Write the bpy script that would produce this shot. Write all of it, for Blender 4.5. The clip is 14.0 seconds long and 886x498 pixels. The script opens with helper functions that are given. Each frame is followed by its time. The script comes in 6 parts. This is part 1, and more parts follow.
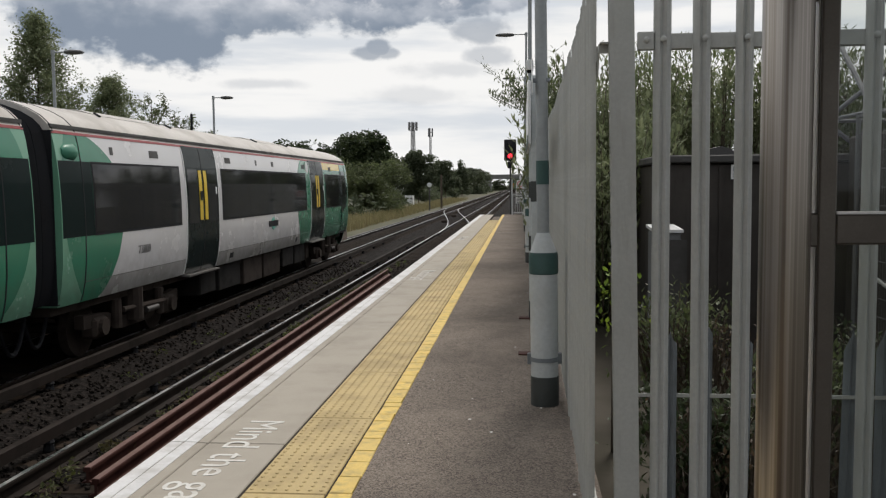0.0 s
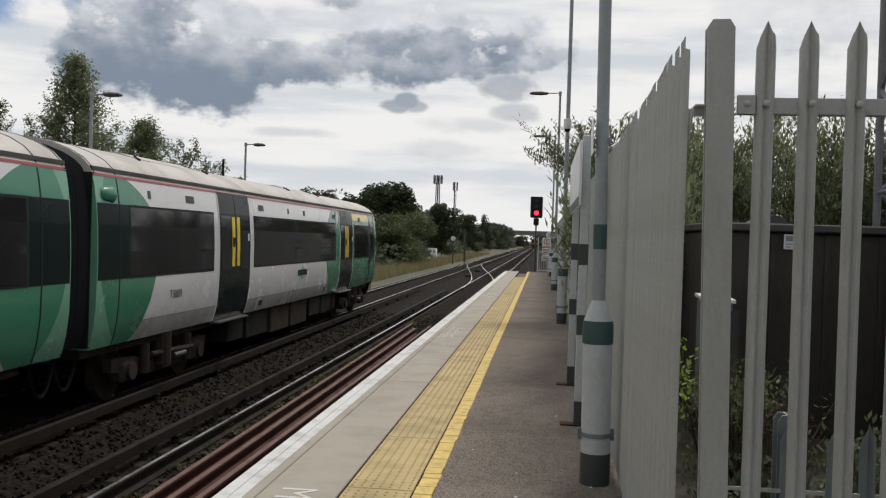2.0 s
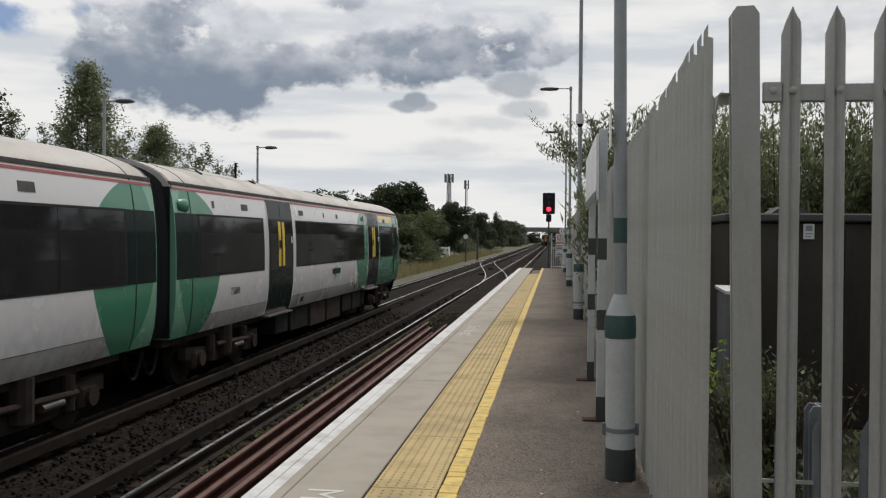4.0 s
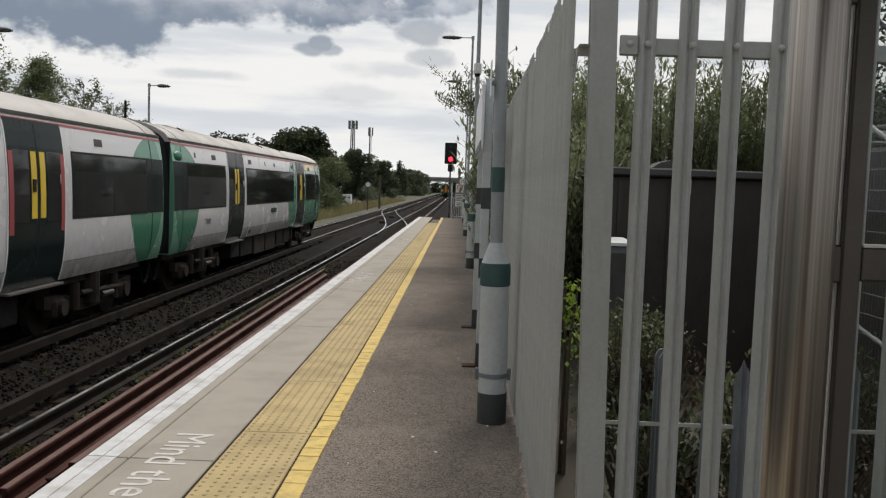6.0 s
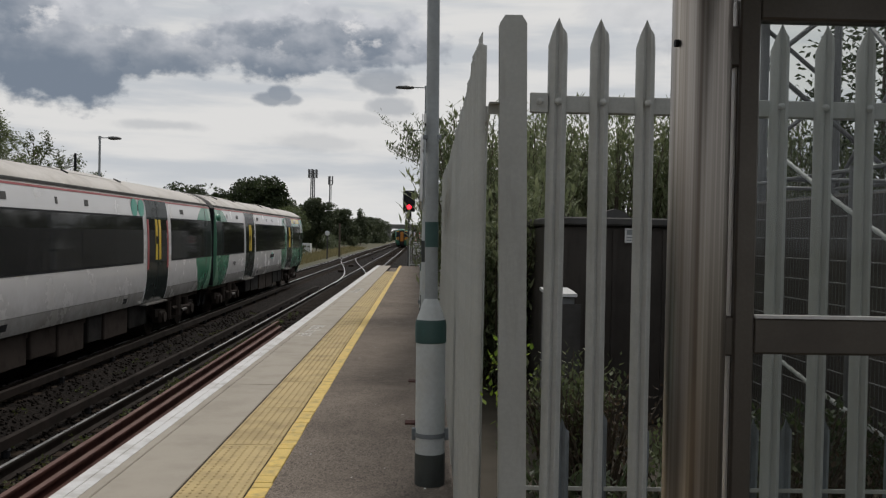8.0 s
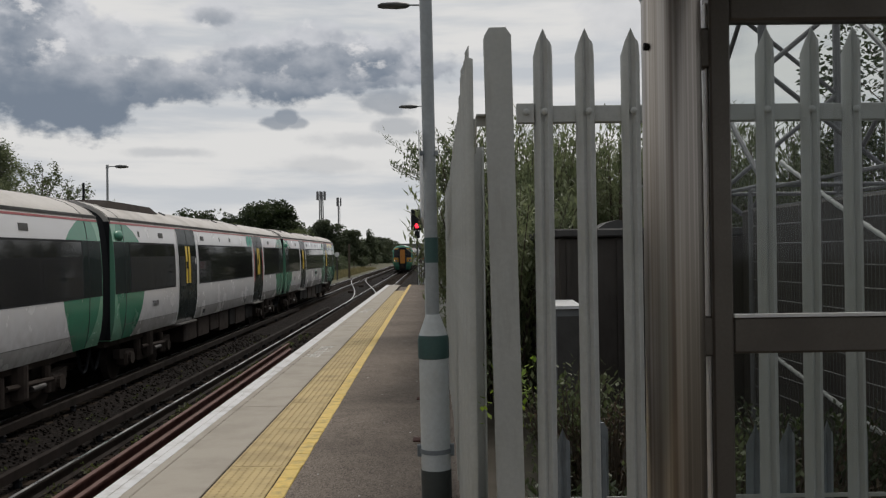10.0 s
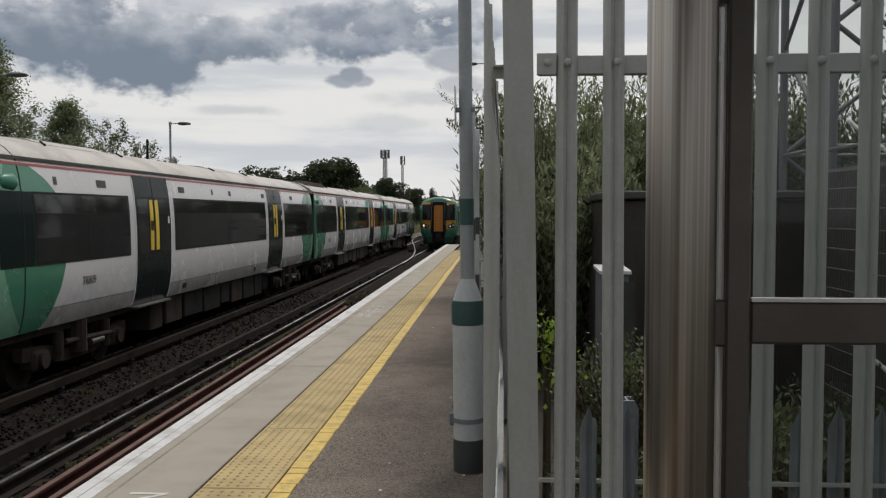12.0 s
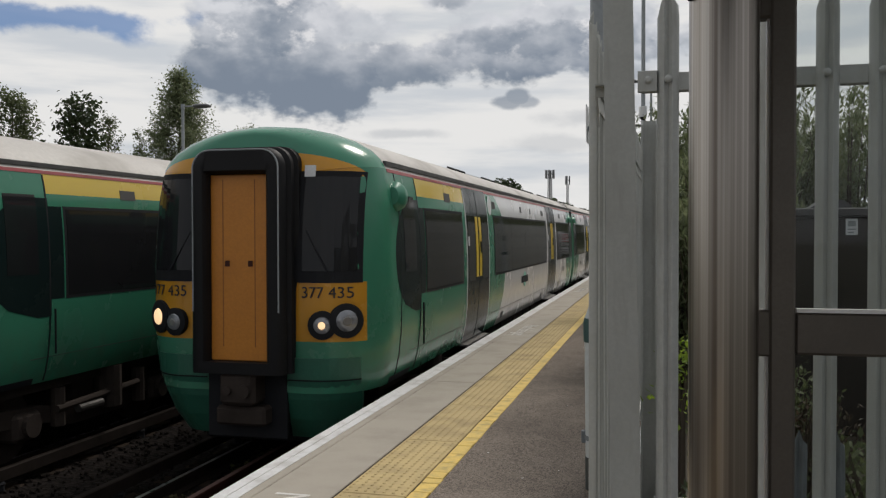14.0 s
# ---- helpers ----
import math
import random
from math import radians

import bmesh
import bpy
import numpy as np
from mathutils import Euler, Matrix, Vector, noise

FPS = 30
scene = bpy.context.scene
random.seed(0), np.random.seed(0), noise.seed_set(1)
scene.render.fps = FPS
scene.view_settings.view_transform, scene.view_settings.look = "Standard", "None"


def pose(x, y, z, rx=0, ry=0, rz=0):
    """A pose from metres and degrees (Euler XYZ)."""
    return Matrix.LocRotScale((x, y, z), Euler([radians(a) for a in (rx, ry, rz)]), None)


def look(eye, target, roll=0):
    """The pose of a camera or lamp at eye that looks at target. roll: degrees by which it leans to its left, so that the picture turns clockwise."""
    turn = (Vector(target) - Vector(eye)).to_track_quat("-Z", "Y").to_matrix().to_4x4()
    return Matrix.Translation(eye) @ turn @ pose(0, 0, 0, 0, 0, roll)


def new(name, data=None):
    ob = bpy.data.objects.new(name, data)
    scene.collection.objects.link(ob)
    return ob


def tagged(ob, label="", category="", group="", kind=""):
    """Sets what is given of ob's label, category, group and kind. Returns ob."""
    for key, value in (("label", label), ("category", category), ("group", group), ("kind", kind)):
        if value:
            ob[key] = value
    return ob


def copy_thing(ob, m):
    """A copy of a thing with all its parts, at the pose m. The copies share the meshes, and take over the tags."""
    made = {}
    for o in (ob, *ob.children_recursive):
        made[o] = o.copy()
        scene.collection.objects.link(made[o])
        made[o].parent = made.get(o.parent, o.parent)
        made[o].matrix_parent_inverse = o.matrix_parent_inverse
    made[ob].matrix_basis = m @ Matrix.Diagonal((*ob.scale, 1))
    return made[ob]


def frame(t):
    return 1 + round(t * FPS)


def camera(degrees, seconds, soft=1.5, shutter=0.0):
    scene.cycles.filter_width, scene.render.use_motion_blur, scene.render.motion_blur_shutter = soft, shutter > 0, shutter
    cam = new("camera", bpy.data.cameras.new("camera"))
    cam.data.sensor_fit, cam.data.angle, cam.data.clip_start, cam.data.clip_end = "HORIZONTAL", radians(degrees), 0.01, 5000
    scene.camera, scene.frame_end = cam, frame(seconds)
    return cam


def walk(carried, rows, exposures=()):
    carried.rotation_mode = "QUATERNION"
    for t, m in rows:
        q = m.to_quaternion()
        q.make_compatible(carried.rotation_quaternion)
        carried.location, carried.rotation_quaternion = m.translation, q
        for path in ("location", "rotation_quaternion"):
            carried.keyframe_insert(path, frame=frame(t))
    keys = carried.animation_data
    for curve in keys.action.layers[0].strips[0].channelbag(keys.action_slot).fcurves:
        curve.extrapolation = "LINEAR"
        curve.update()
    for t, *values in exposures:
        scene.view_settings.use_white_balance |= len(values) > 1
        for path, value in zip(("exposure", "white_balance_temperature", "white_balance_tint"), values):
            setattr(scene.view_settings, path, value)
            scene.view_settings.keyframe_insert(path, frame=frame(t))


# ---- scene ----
cam = camera(53.8, 14.0, soft=1.25)
PATH = [
    (0, (2.227, -0.238, 1.608), (2.049, 1.748, 1.463), -0.5),
    (0.5, (2.243, -0.205, 1.599), (2.073, 1.782, 1.44), 0.9),
    (1, (2.202, -0.057, 1.628), (1.957, 1.924, 1.501), 1.6),
    (1.5, (2.129, 0.025, 1.636), (1.847, 2.003, 1.549), 1.8),
    (2, (1.994, 0.036, 1.65), (1.767, 2.023, 1.626), 1.8),
    (2.5, (1.93, 0.042, 1.644), (1.738, 2.033, 1.644), 1.4),
    (3, (1.935, 0.063, 1.645), (1.682, 2.047, 1.658), 0.4),
    (5.5, (2.004, 0.043, 1.63), (1.769, 2.025, 1.504), 0.9),
    (6, (2.113, 0.077, 1.627), (2.082, 2.072, 1.487), 2.0),
    (6.5, (2.183, 0.112, 1.621), (2.358, 2.098, 1.466), 2.2),
    (7, (2.113, 0.135, 1.662), (2.387, 2.116, 1.64), 0.3),
    (7.5, (2.191, 0.151, 1.688), (2.397, 2.141, 1.706), 0.6),
    (8, (2.304, 0.201, 1.69), (2.357, 2.2, 1.659), 1.1),
    (10.5, (2.415, 0.188, 1.669), (2.447, 2.187, 1.684), -0.8),
    (11, (2.487, 0.28, 1.672), (2.564, 2.279, 1.664), 0.5),
    (11.5, (2.531, 0.394, 1.685), (2.525, 2.393, 1.653), 1.5),
    (12, (2.555, 0.445, 1.686), (2.44, 2.44, 1.604), 0.0),
    (12.5, (2.518, 0.488, 1.674), (2.291, 2.473, 1.584), -0.1),
    (13, (2.676, 0.47, 1.655), (2.261, 2.426, 1.602), 1.5),
    (13.5, (2.807, 0.416, 1.658), (2.318, 2.355, 1.607), 1.2),
    (14, (2.783, 0.357, 1.67), (2.296, 2.296, 1.635), -0.1),
]
walk(cam, [(t, look(eye, target, roll)) for t, eye, target, roll in PATH],
     [(0, 0.40), (2, 0.31), (3, 0.21), (5.5, 0.37), (6.5, 0.22), (7, 0.0), (7.5, -0.05), (8, 0.02), (10.5, 0.02), (11.5, 0.07), (12.5, 0.17), (14, 0.16)])

# ---- world and light ----
world = bpy.data.worlds.new("world")
scene.world = world
world.use_nodes = True


class Nodes:
    """Short hands for node trees."""

    def __init__(self, tree):
        self.t = tree

    def n(self, kind, **inputs):
        nd = self.t.nodes.new(kind)
        return nd

    def link(self, a, b):
        self.t.links.new(a, b)

    def put(self, sock, v):
        if isinstance(v, bpy.types.NodeSocket):
            self.link(v, sock)
        elif isinstance(v, (tuple, list)) and len(v) == 3 and sock.type == "RGBA":
            sock.default_value = (*v, 1)
        else:
            sock.default_value = v

    def m(self, op, a, b=0.0, c=0.0, clamp=False):
        nd = self.t.nodes.new("ShaderNodeMath")
        nd.operation, nd.use_clamp = op, clamp
        for i, v in enumerate((a, b, c)):
            self.put(nd.inputs[i], v)
        return nd.outputs[0]

    def mix(self, f, a, b, blend="MIX"):
        nd = self.t.nodes.new("ShaderNodeMix")
        nd.data_type, nd.blend_type = "RGBA", blend
        self.put(nd.inputs[0], f), self.put(nd.inputs[6], a), self.put(nd.inputs[7], b)
        return nd.outputs[2]

    def noise(self, vec, scale, detail=4.0, rough=0.55, out=0):
        nd = self.t.nodes.new("ShaderNodeTexNoise")
        nd.inputs["Scale"].default_value, nd.inputs["Detail"].default_value, nd.inputs["Roughness"].default_value = scale, detail, rough
        if vec is not None:
            self.link(vec, nd.inputs["Vector"])
        return nd.outputs[out]

    def ramp(self, f, lo, hi, a=0.0, b=1.0):
        nd = self.t.nodes.new("ShaderNodeMapRange")
        nd.interpolation_type = "SMOOTHSTEP"
        for i, v in enumerate((f, lo, hi, a, b)):
            self.put(nd.inputs[i], v)
        return nd.outputs[0]

    def xyz(self, vec):
        nd = self.t.nodes.new("ShaderNodeSeparateXYZ")
        self.link(vec, nd.inputs[0])
        return nd.outputs

    def comb(self, x, y, z):
        nd = self.t.nodes.new("ShaderNodeCombineXYZ")
        for i, v in enumerate((x, y, z)):
            self.put(nd.inputs[i], v)
        return nd.outputs[0]


SUN_AZ, SUN_EL = 20.0, 52.0  # degrees from straight ahead to the right, and up
THIN_AZ = -22.0  # where the cloud cover is thinnest, chosen to shape the light


def build_sky():
    g = Nodes(world.node_tree)
    world.node_tree.nodes.clear()
    out, bg = g.n("ShaderNodeOutputWorld"), g.n("ShaderNodeBackground")
    sky = g.n("ShaderNodeTexSky")
    sky.sky_type, sky.sun_disc = "NISHITA", False
    sky.sun_elevation, sky.sun_rotation = radians(SUN_EL), radians(SUN_AZ)
    blue = g.mix(1.0, sky.outputs[0], (0.040, 0.052, 0.068), "MULTIPLY")
    co = g.n("ShaderNodeTexCoord").outputs["Generated"]
    x, y, z = g.xyz(co)
    az = g.m("MULTIPLY", g.m("ARCTAN2", x, y), 57.296)
    el = g.m("MULTIPLY", g.m("ARCSINE", z), 57.296)
    flat = g.comb(g.m("MULTIPLY", az, 0.10), g.m("MULTIPLY", el, 0.14), 0.0)
    # white overcast with soft streaks
    streak = g.noise(g.comb(g.m("MULTIPLY", az, 0.035), g.m("MULTIPLY", el, 0.25), 3.0), 1.6, 5, 0.55)
    white = g.mix(g.ramp(streak, 0.42, 0.66), (0.70, 0.712, 0.685), (0.51, 0.55, 0.57))
    # grey cumulus: azimuth, elevation, half widths, darkness
    billow = g.m("SUBTRACT", g.noise(flat, 2.6, 7, 0.53), 0.5)
    lump = g.m("SUBTRACT", g.noise(flat, 9.0, 4, 0.55), 0.5)
    ragged = g.m("ADD", g.m("MULTIPLY", billow, 2.3), g.m("MULTIPLY", lump, 0.7))
    dark, depth = None, None
    for a, e, ra, re, k in ((-25.0, 12.3, 4.2, 3.8, 1.0), (-27.6, 10.5, 3.1, 1.7, 1.0), (-22.6, 10.0, 4.4, 2.2, 1.0), (-18.0, 10.7, 4.0, 1.5, 0.95), (-25.6, 16.4, 3.6, 3.0, 0.9), (-19.3, 13.3, 2.9, 1.3, 0.6),
                            (-7.6, 12.1, 5.8, 2.0, 1.0), (-4.0, 12.3, 4.3, 1.7, 1.0), (-10.9, 12.6, 2.8, 1.2, 0.85), (-1.4, 12.6, 2.2, 1.1, 0.7), (-2.6, 10.0, 2.1, 0.9, 0.62), (-2.2, 8.2, 1.5, 0.65, 0.45),
                            (-9.9, 8.5, 0.95, 0.42, 0.7), (-9.2, 8.85, 0.8, 0.5, 0.74), (-8.6, 8.5, 0.75, 0.36, 0.6), (-13.3, 14.9, 1.8, 0.8, 0.8), (-16.5, 6.5, 2.4, 0.34, 0.3), (-7.0, 5.8, 3.6, 0.6, 0.24), (-4.5, 7.4, 3.0, 0.6, 0.28), (15.5, 14.4, 5.2, 2.8, 0.5),
                            (-48.0, 26.0, 14.0, 5.0, 0.7), (-8.0, 27.0, 22.0, 6.0, 0.6), (40.0, 20.0, 14.0, 6.0, 0.6)):
        da = g.m("DIVIDE", g.m("SUBTRACT", az, a), ra)
        de = g.m("DIVIDE", g.m("SUBTRACT", el, e), re)
        r2 = g.m("SQRT", g.m("ADD", g.m("MULTIPLY", da, da), g.m("MULTIPLY", de, de)))
        f = g.m("SUBTRACT", g.m("ADD", r2, ragged), 0.20)
        s = g.m("MULTIPLY", g.ramp(f, 1.16, 0.72 - 0.7 * (1 - k)), k)
        # the base of a cloud is its darkest part
        d = g.m("MULTIPLY", g.m("SUBTRACT", g.ramp(f, 1.10, 0.15), g.m("MULTIPLY", de, 0.26)), k)
        dark = s if dark is None else g.m("MAXIMUM", dark, s)
        depth = d if depth is None else g.m("MAXIMUM", depth, d)
    puff = g.noise(flat, 4.2, 4, 0.5)
    body = g.m("ADD", depth, g.m("MULTIPLY", g.m("SUBTRACT", 0.5, puff), 1.3))
    grey = g.mix(g.ramp(body, 0.10, 1.40), (0.60, 0.625, 0.64), (0.178, 0.220, 0.270))
    # bright heads on the upper side
    heads = g.m("MULTIPLY", g.ramp(g.noise(g.comb(g.m("MULTIPLY", az, 0.10), g.m("MULTIPLY", el, 0.14), 5.0), 3.6, 6, 0.6), 0.54, 0.68), g.ramp(el, 10.6, 12.6))
    grey = g.mix(g.m("MULTIPLY", heads, 0.8), grey, (0.72, 0.73, 0.72))
    clouds = g.mix(dark, white, grey)
    # a tear with blue sky
    tear = g.m("MULTIPLY", g.ramp(g.m("ABSOLUTE", g.m("SUBTRACT", g.m("ADD", el, g.m("MULTIPLY", ragged, 1.0)), 12.6)), 1.0, 0.35),
               g.ramp(g.m("ABSOLUTE", g.m("ADD", g.m("ADD", az, g.m("MULTIPLY", ragged, 4.0)), 37.5)), 7.5, 4.5))
    clouds = g.mix(g.m("MULTIPLY", tear, 0.85), clouds, blue)
    haze = g.ramp(el, 5.0, -1.0)
    clouds = g.mix(g.m("MULTIPLY", haze, 0.6), clouds, (0.68, 0.70, 0.68))
    # unseen heavier cover, added away from THIN_AZ to dim light from behind
    toward = g.m("ADD", g.m("MULTIPLY", x, math.sin(radians(THIN_AZ))), g.m("MULTIPLY", y, math.cos(radians(THIN_AZ))))
    heavy = g.ramp(toward, 0.45, -0.55)
    clouds = g.mix(g.m("MULTIPLY", heavy, 0.66), clouds, g.mix(puff, (0.22, 0.245, 0.27), (0.40, 0.42, 0.44)))
    g.link(g.mix(1.0, clouds, (1.01, 0.985, 1.01), "MULTIPLY"), bg.inputs[0])
    bg.inputs[1].default_value = 1.0
    g.link(bg.outputs[0], out.inputs[0])


build_sky()
sun = new("sun", bpy.data.lights.new("sun", "SUN"))
sun.data.energy, sun.data.angle, sun.data.color = 1.65, radians(14), (1.0, 0.935, 0.865)
sun.matrix_world = look((0, 0, 0), (-math.sin(radians(SUN_AZ)) * math.cos(radians(SUN_EL)), -math.cos(radians(SUN_AZ)) * math.cos(radians(SUN_EL)), -math.sin(radians(SUN_EL))))
sun.location = (0, 40, 30)
scene.view_settings.exposure = 0.0


# ---- materials ----
def material(name, rough=0.6, metal=0.0, spec=0.5):
    mat = bpy.data.materials.new(name)
    mat.use_nodes = True
    g = Nodes(mat.node_tree)
    b = mat.node_tree.nodes["Principled BSDF"]
    b.inputs["Roughness"].default_value, b.inputs["Metallic"].default_value = rough, metal
    b.inputs["Specular IOR Level"].default_value = spec
    return mat, g, b


def where(g):
    return g.n("ShaderNodeTexCoord").outputs["Object"]


def bump(g, b, height, strength, dist=0.01):
    nd = g.n("ShaderNodeBump")
    nd.inputs["Strength"].default_value, nd.inputs["Distance"].default_value = strength, dist
    g.link(height, nd.inputs["Height"])
    g.link(nd.outputs[0], b.inputs["Normal"])


def worn(name, base, dirt, rough=0.6, metal=0.0, big=1.2, fine=40.0, amount=0.6, relief=0.15, vary=0.0, spec=0.5, streak=0.0):
    """A surface with stains at a large scale and grain at a small one."""
    mat, g, b = material(name, rough, metal, spec)
    co = where(g)
    if streak:
        x, y, z = g.xyz(co)
        cs = g.comb(g.m("MULTIPLY", x, streak), g.m("MULTIPLY", y, streak), g.m("MULTIPLY", z, 0.6))
        st = g.noise(cs, 6.0, 5, 0.6)
    stain = g.ramp(g.noise(co, big, 6, 0.62), 0.42, 0.72)
    grain = g.noise(co, fine, 3, 0.6)
    col = g.mix(g.m("MULTIPLY", stain, amount), base, dirt)
    if streak:
        col = g.mix(g.m("MULTIPLY", g.ramp(st, 0.5, 0.75), amount), col, dirt)
    col = g.mix(g.m("MULTIPLY", g.ramp(grain, 0.3, 0.7), 0.35), col, tuple(c * 0.72 for c in base))
    if vary:
        info = g.n("ShaderNodeObjectInfo").outputs["Random"]
        col = g.mix(g.m("MULTIPLY", info, vary), col, dirt)
    g.link(col, b.inputs["Base Color"])
    g.link(g.m("ADD", g.m("MULTIPLY", stain, 0.18), rough - 0.06), b.inputs["Roughness"])
    if relief:
        bump(g, b, grain, relief, 0.004)
    return mat


def speckled(name, base, light, darkc, size, relief, rough=0.9, patch=0.5):
    """Stone chippings set in a ground: asphalt, ballast, concrete."""
    mat, g, b = material(name, rough, 0.0, 0.06)
    co = where(g)
    vor = g.n("ShaderNodeTexVoronoi")
    vor.inputs["Scale"].default_value = size
    g.link(co, vor.inputs["Vector"])
    shade = g.xyz(vor.outputs["Color"])[0]
    col = g.mix(g.ramp(shade, 0.25, 0.95), base, light)
    col = g.mix(g.ramp(shade, 0.3, 0.05), col, darkc)
    patches = g.ramp(g.noise(co, 0.55, 6, 0.6), 0.4, 0.7)
    col = g.mix(g.m("MULTIPLY", patches, patch), col, darkc)
    tint = g.ramp(g.noise(co, 3.2, 4, 0.6), 0.45, 0.7)
    col = g.mix(g.m("MULTIPLY", tint, 0.3), col, light)
    g.link(col, b.inputs["Base Color"])
    bump(g, b, vor.outputs["Distance"], relief, 0.5 / size)
    return mat


ASPHALT = speckled("asphalt", (0.150, 0.126, 0.106), (0.27, 0.232, 0.197), (0.088, 0.075, 0.066), 120.0, 0.40)
JOINT = worn("dirt_filled_joint", (0.050, 0.042, 0.034), (0.028, 0.024, 0.020), 0.95, big=6, fine=60, amount=0.6, spec=0.1)
BALLAST = speckled("ballast", (0.0135, 0.0113, 0.0102), (0.024, 0.0198, 0.0176), (0.0085, 0.0074, 0.0068), 17.0, 1.0)
COPING = worn("coping_concrete", (0.37, 0.335, 0.28), (0.26, 0.235, 0.195), 0.85, big=1.6, fine=160, amount=0.55, relief=0.25)
WHITE_PAINT = worn("white_line_paint", (0.66, 0.66, 0.66), (0.40, 0.385, 0.36), 0.7, big=3.5, fine=70, amount=0.85)
TACTILE = worn("buff_tactile_paving", (0.53, 0.405, 0.185), (0.30, 0.235, 0.13), 0.8, big=2.6, fine=110, amount=0.75, relief=0.2, vary=0.25)
YELLOW_LINE = worn("yellow_line_paint", (0.76, 0.54, 0.13), (0.40, 0.31, 0.14), 0.7, big=9.0, fine=70, amount=0.9, relief=0.4, vary=0.3)
FADED_PAINT = worn("faded_white_lettering", (0.66, 0.645, 0.61), (0.42, 0.39, 0.34), 0.8, big=5.0, fine=70, amount=0.8)
GALV = worn("weathered_painted_steel", (0.43, 0.44, 0.42), (0.29, 0.29, 0.26), 0.55, big=2.0, fine=60, amount=0.6, vary=0.18, streak=4.0)
OLD_STEEL = worn("old_galvanised_steel", (0.20, 0.225, 0.245), (0.11, 0.12, 0.125), 0.6, big=3.0, fine=50, amount=0.8, vary=0.3)
COL_GREY = worn("pale_grey_column_paint", (0.50, 0.535, 0.545), (0.36, 0.36, 0.34), 0.5, big=3.0, fine=35, amount=0.55)
COL_DARK = worn("grey_column_paint", (0.30, 0.325, 0.335), (0.21, 0.22, 0.22), 0.5, big=3.0, fine=35, amount=0.5)
COL_GREEN = worn("dark_green_band_paint", (0.035, 0.085, 0.08), (0.03, 0.045, 0.045), 0.5, big=4.0, fine=50, amount=0.5)
BASE_DARK = worn("dark_base_paint", (0.05, 0.058, 0.056), (0.03, 0.03, 0.028), 0.6, big=5.0, fine=60, amount=0.6)


def brushed(name, base, darkc):
    """Stainless steel with fine streaks drawn along its length."""
    mat, g, b = material(name, 0.32, 1.0)
    x, y, z = g.xyz(where(g))
    fine = g.noise(g.comb(g.m("MULTIPLY", x, 150.0), g.m("MULTIPLY", y, 150.0), g.m("MULTIPLY", z, 0.25)), 1.0, 4, 0.6)
    # broad bright and dark bands: reflections put into the colour
    wide = g.noise(g.comb(g.m("MULTIPLY", x, 34.0), g.m("MULTIPLY", y, 34.0), g.m("MULTIPLY", z, 0.12)), 1.0, 3, 0.5)
    film = g.noise(where(g), 2.2, 5, 0.6)
    col = g.mix(g.ramp(wide, 0.40, 0.62), base, darkc)
    col = g.mix(g.m("MULTIPLY", g.ramp(fine, 0.42, 0.66), 0.55), col, darkc)
    col = g.mix(g.m("MULTIPLY", g.ramp(film, 0.45, 0.75), 0.22), col, (0.36, 0.30, 0.24))
    g.link(col, b.inputs["Base Color"])
    g.link(g.m("ADD", 0.26, g.m("MULTIPLY", fine, 0.16)), b.inputs["Roughness"])
    b.inputs["Anisotropic"].default_value = 0.5
    return mat


STEEL_BRUSHED = brushed("brushed_stainless_steel", (0.46, 0.425, 0.385), (0.17, 0.145, 0.125))
FRAME_BRONZE = worn("bronze_anodised_frame", (0.125, 0.112, 0.098), (0.08, 0.07, 0.062), 0.42, 0.6, big=2.0, fine=150, amount=0.5, relief=0.06)
RUST = worn("rusty_rail_steel", (0.072, 0.027, 0.021), (0.030, 0.014, 0.012), 0.75, 0.2, big=2.2, fine=45, amount=0.7, relief=0.35, spec=0.2)
RUST_PALE = worn("pale_rusty_rail_crown", (0.165, 0.098, 0.085), (0.09, 0.050, 0.043), 0.8, 0.0, big=2.5, fine=60, amount=0.6, relief=0.3, spec=0.3)
RAIL_SIDE = worn("rail_side_rust", (0.022, 0.016, 0.013), (0.010, 0.008, 0.007), 0.85, 0.0, big=2.0, fine=40, amount=0.7, spec=0.15)
RAIL_TOP = worn("polished_rail_head", (0.74, 0.74, 0.75), (0.60, 0.58, 0.56), 0.33, 1.0, big=2.0, fine=30, amount=0.5, relief=0.0)
SLEEPER = worn("timber_sleeper", (0.044, 0.033, 0.025), (0.016, 0.0125, 0.010), 0.95, big=1.5, fine=30, amount=0.8, vary=0.4, spec=0.05)
BLACK = worn("black_rubber", (0.014, 0.015, 0.018), (0.026, 0.025, 0.025), 0.7, big=3.0, fine=40, amount=0.5, spec=0.2)
GANGWAY = worn("worn_black_bellows", (0.0075, 0.0075, 0.0085), (0.018, 0.017, 0.017), 0.6, big=2.5, fine=40, amount=0.5, spec=0.25)
UNDER = worn("sooty_underframe", (0.054, 0.043, 0.037), (0.022, 0.018, 0.016), 0.9, big=2.5, fine=30, amount=0.7, vary=0.4, spec=0.1)
GREY_BOX = worn("grey_equipment_paint", (0.062, 0.060, 0.058), (0.028, 0.025, 0.023), 0.65, big=2.0, fine=30, amount=0.7)
TRAIN_BOX = worn("grimy_equipment_box", (0.026, 0.0245, 0.0235), (0.013, 0.012, 0.0115), 0.85, big=2.5, fine=30, amount=0.8, spec=0.1)
ROOF_GREY = worn("sooty_white_roof_paint", (0.50, 0.475, 0.44), (0.30, 0.275, 0.245), 0.6, big=0.8, fine=20, amount=0.7)
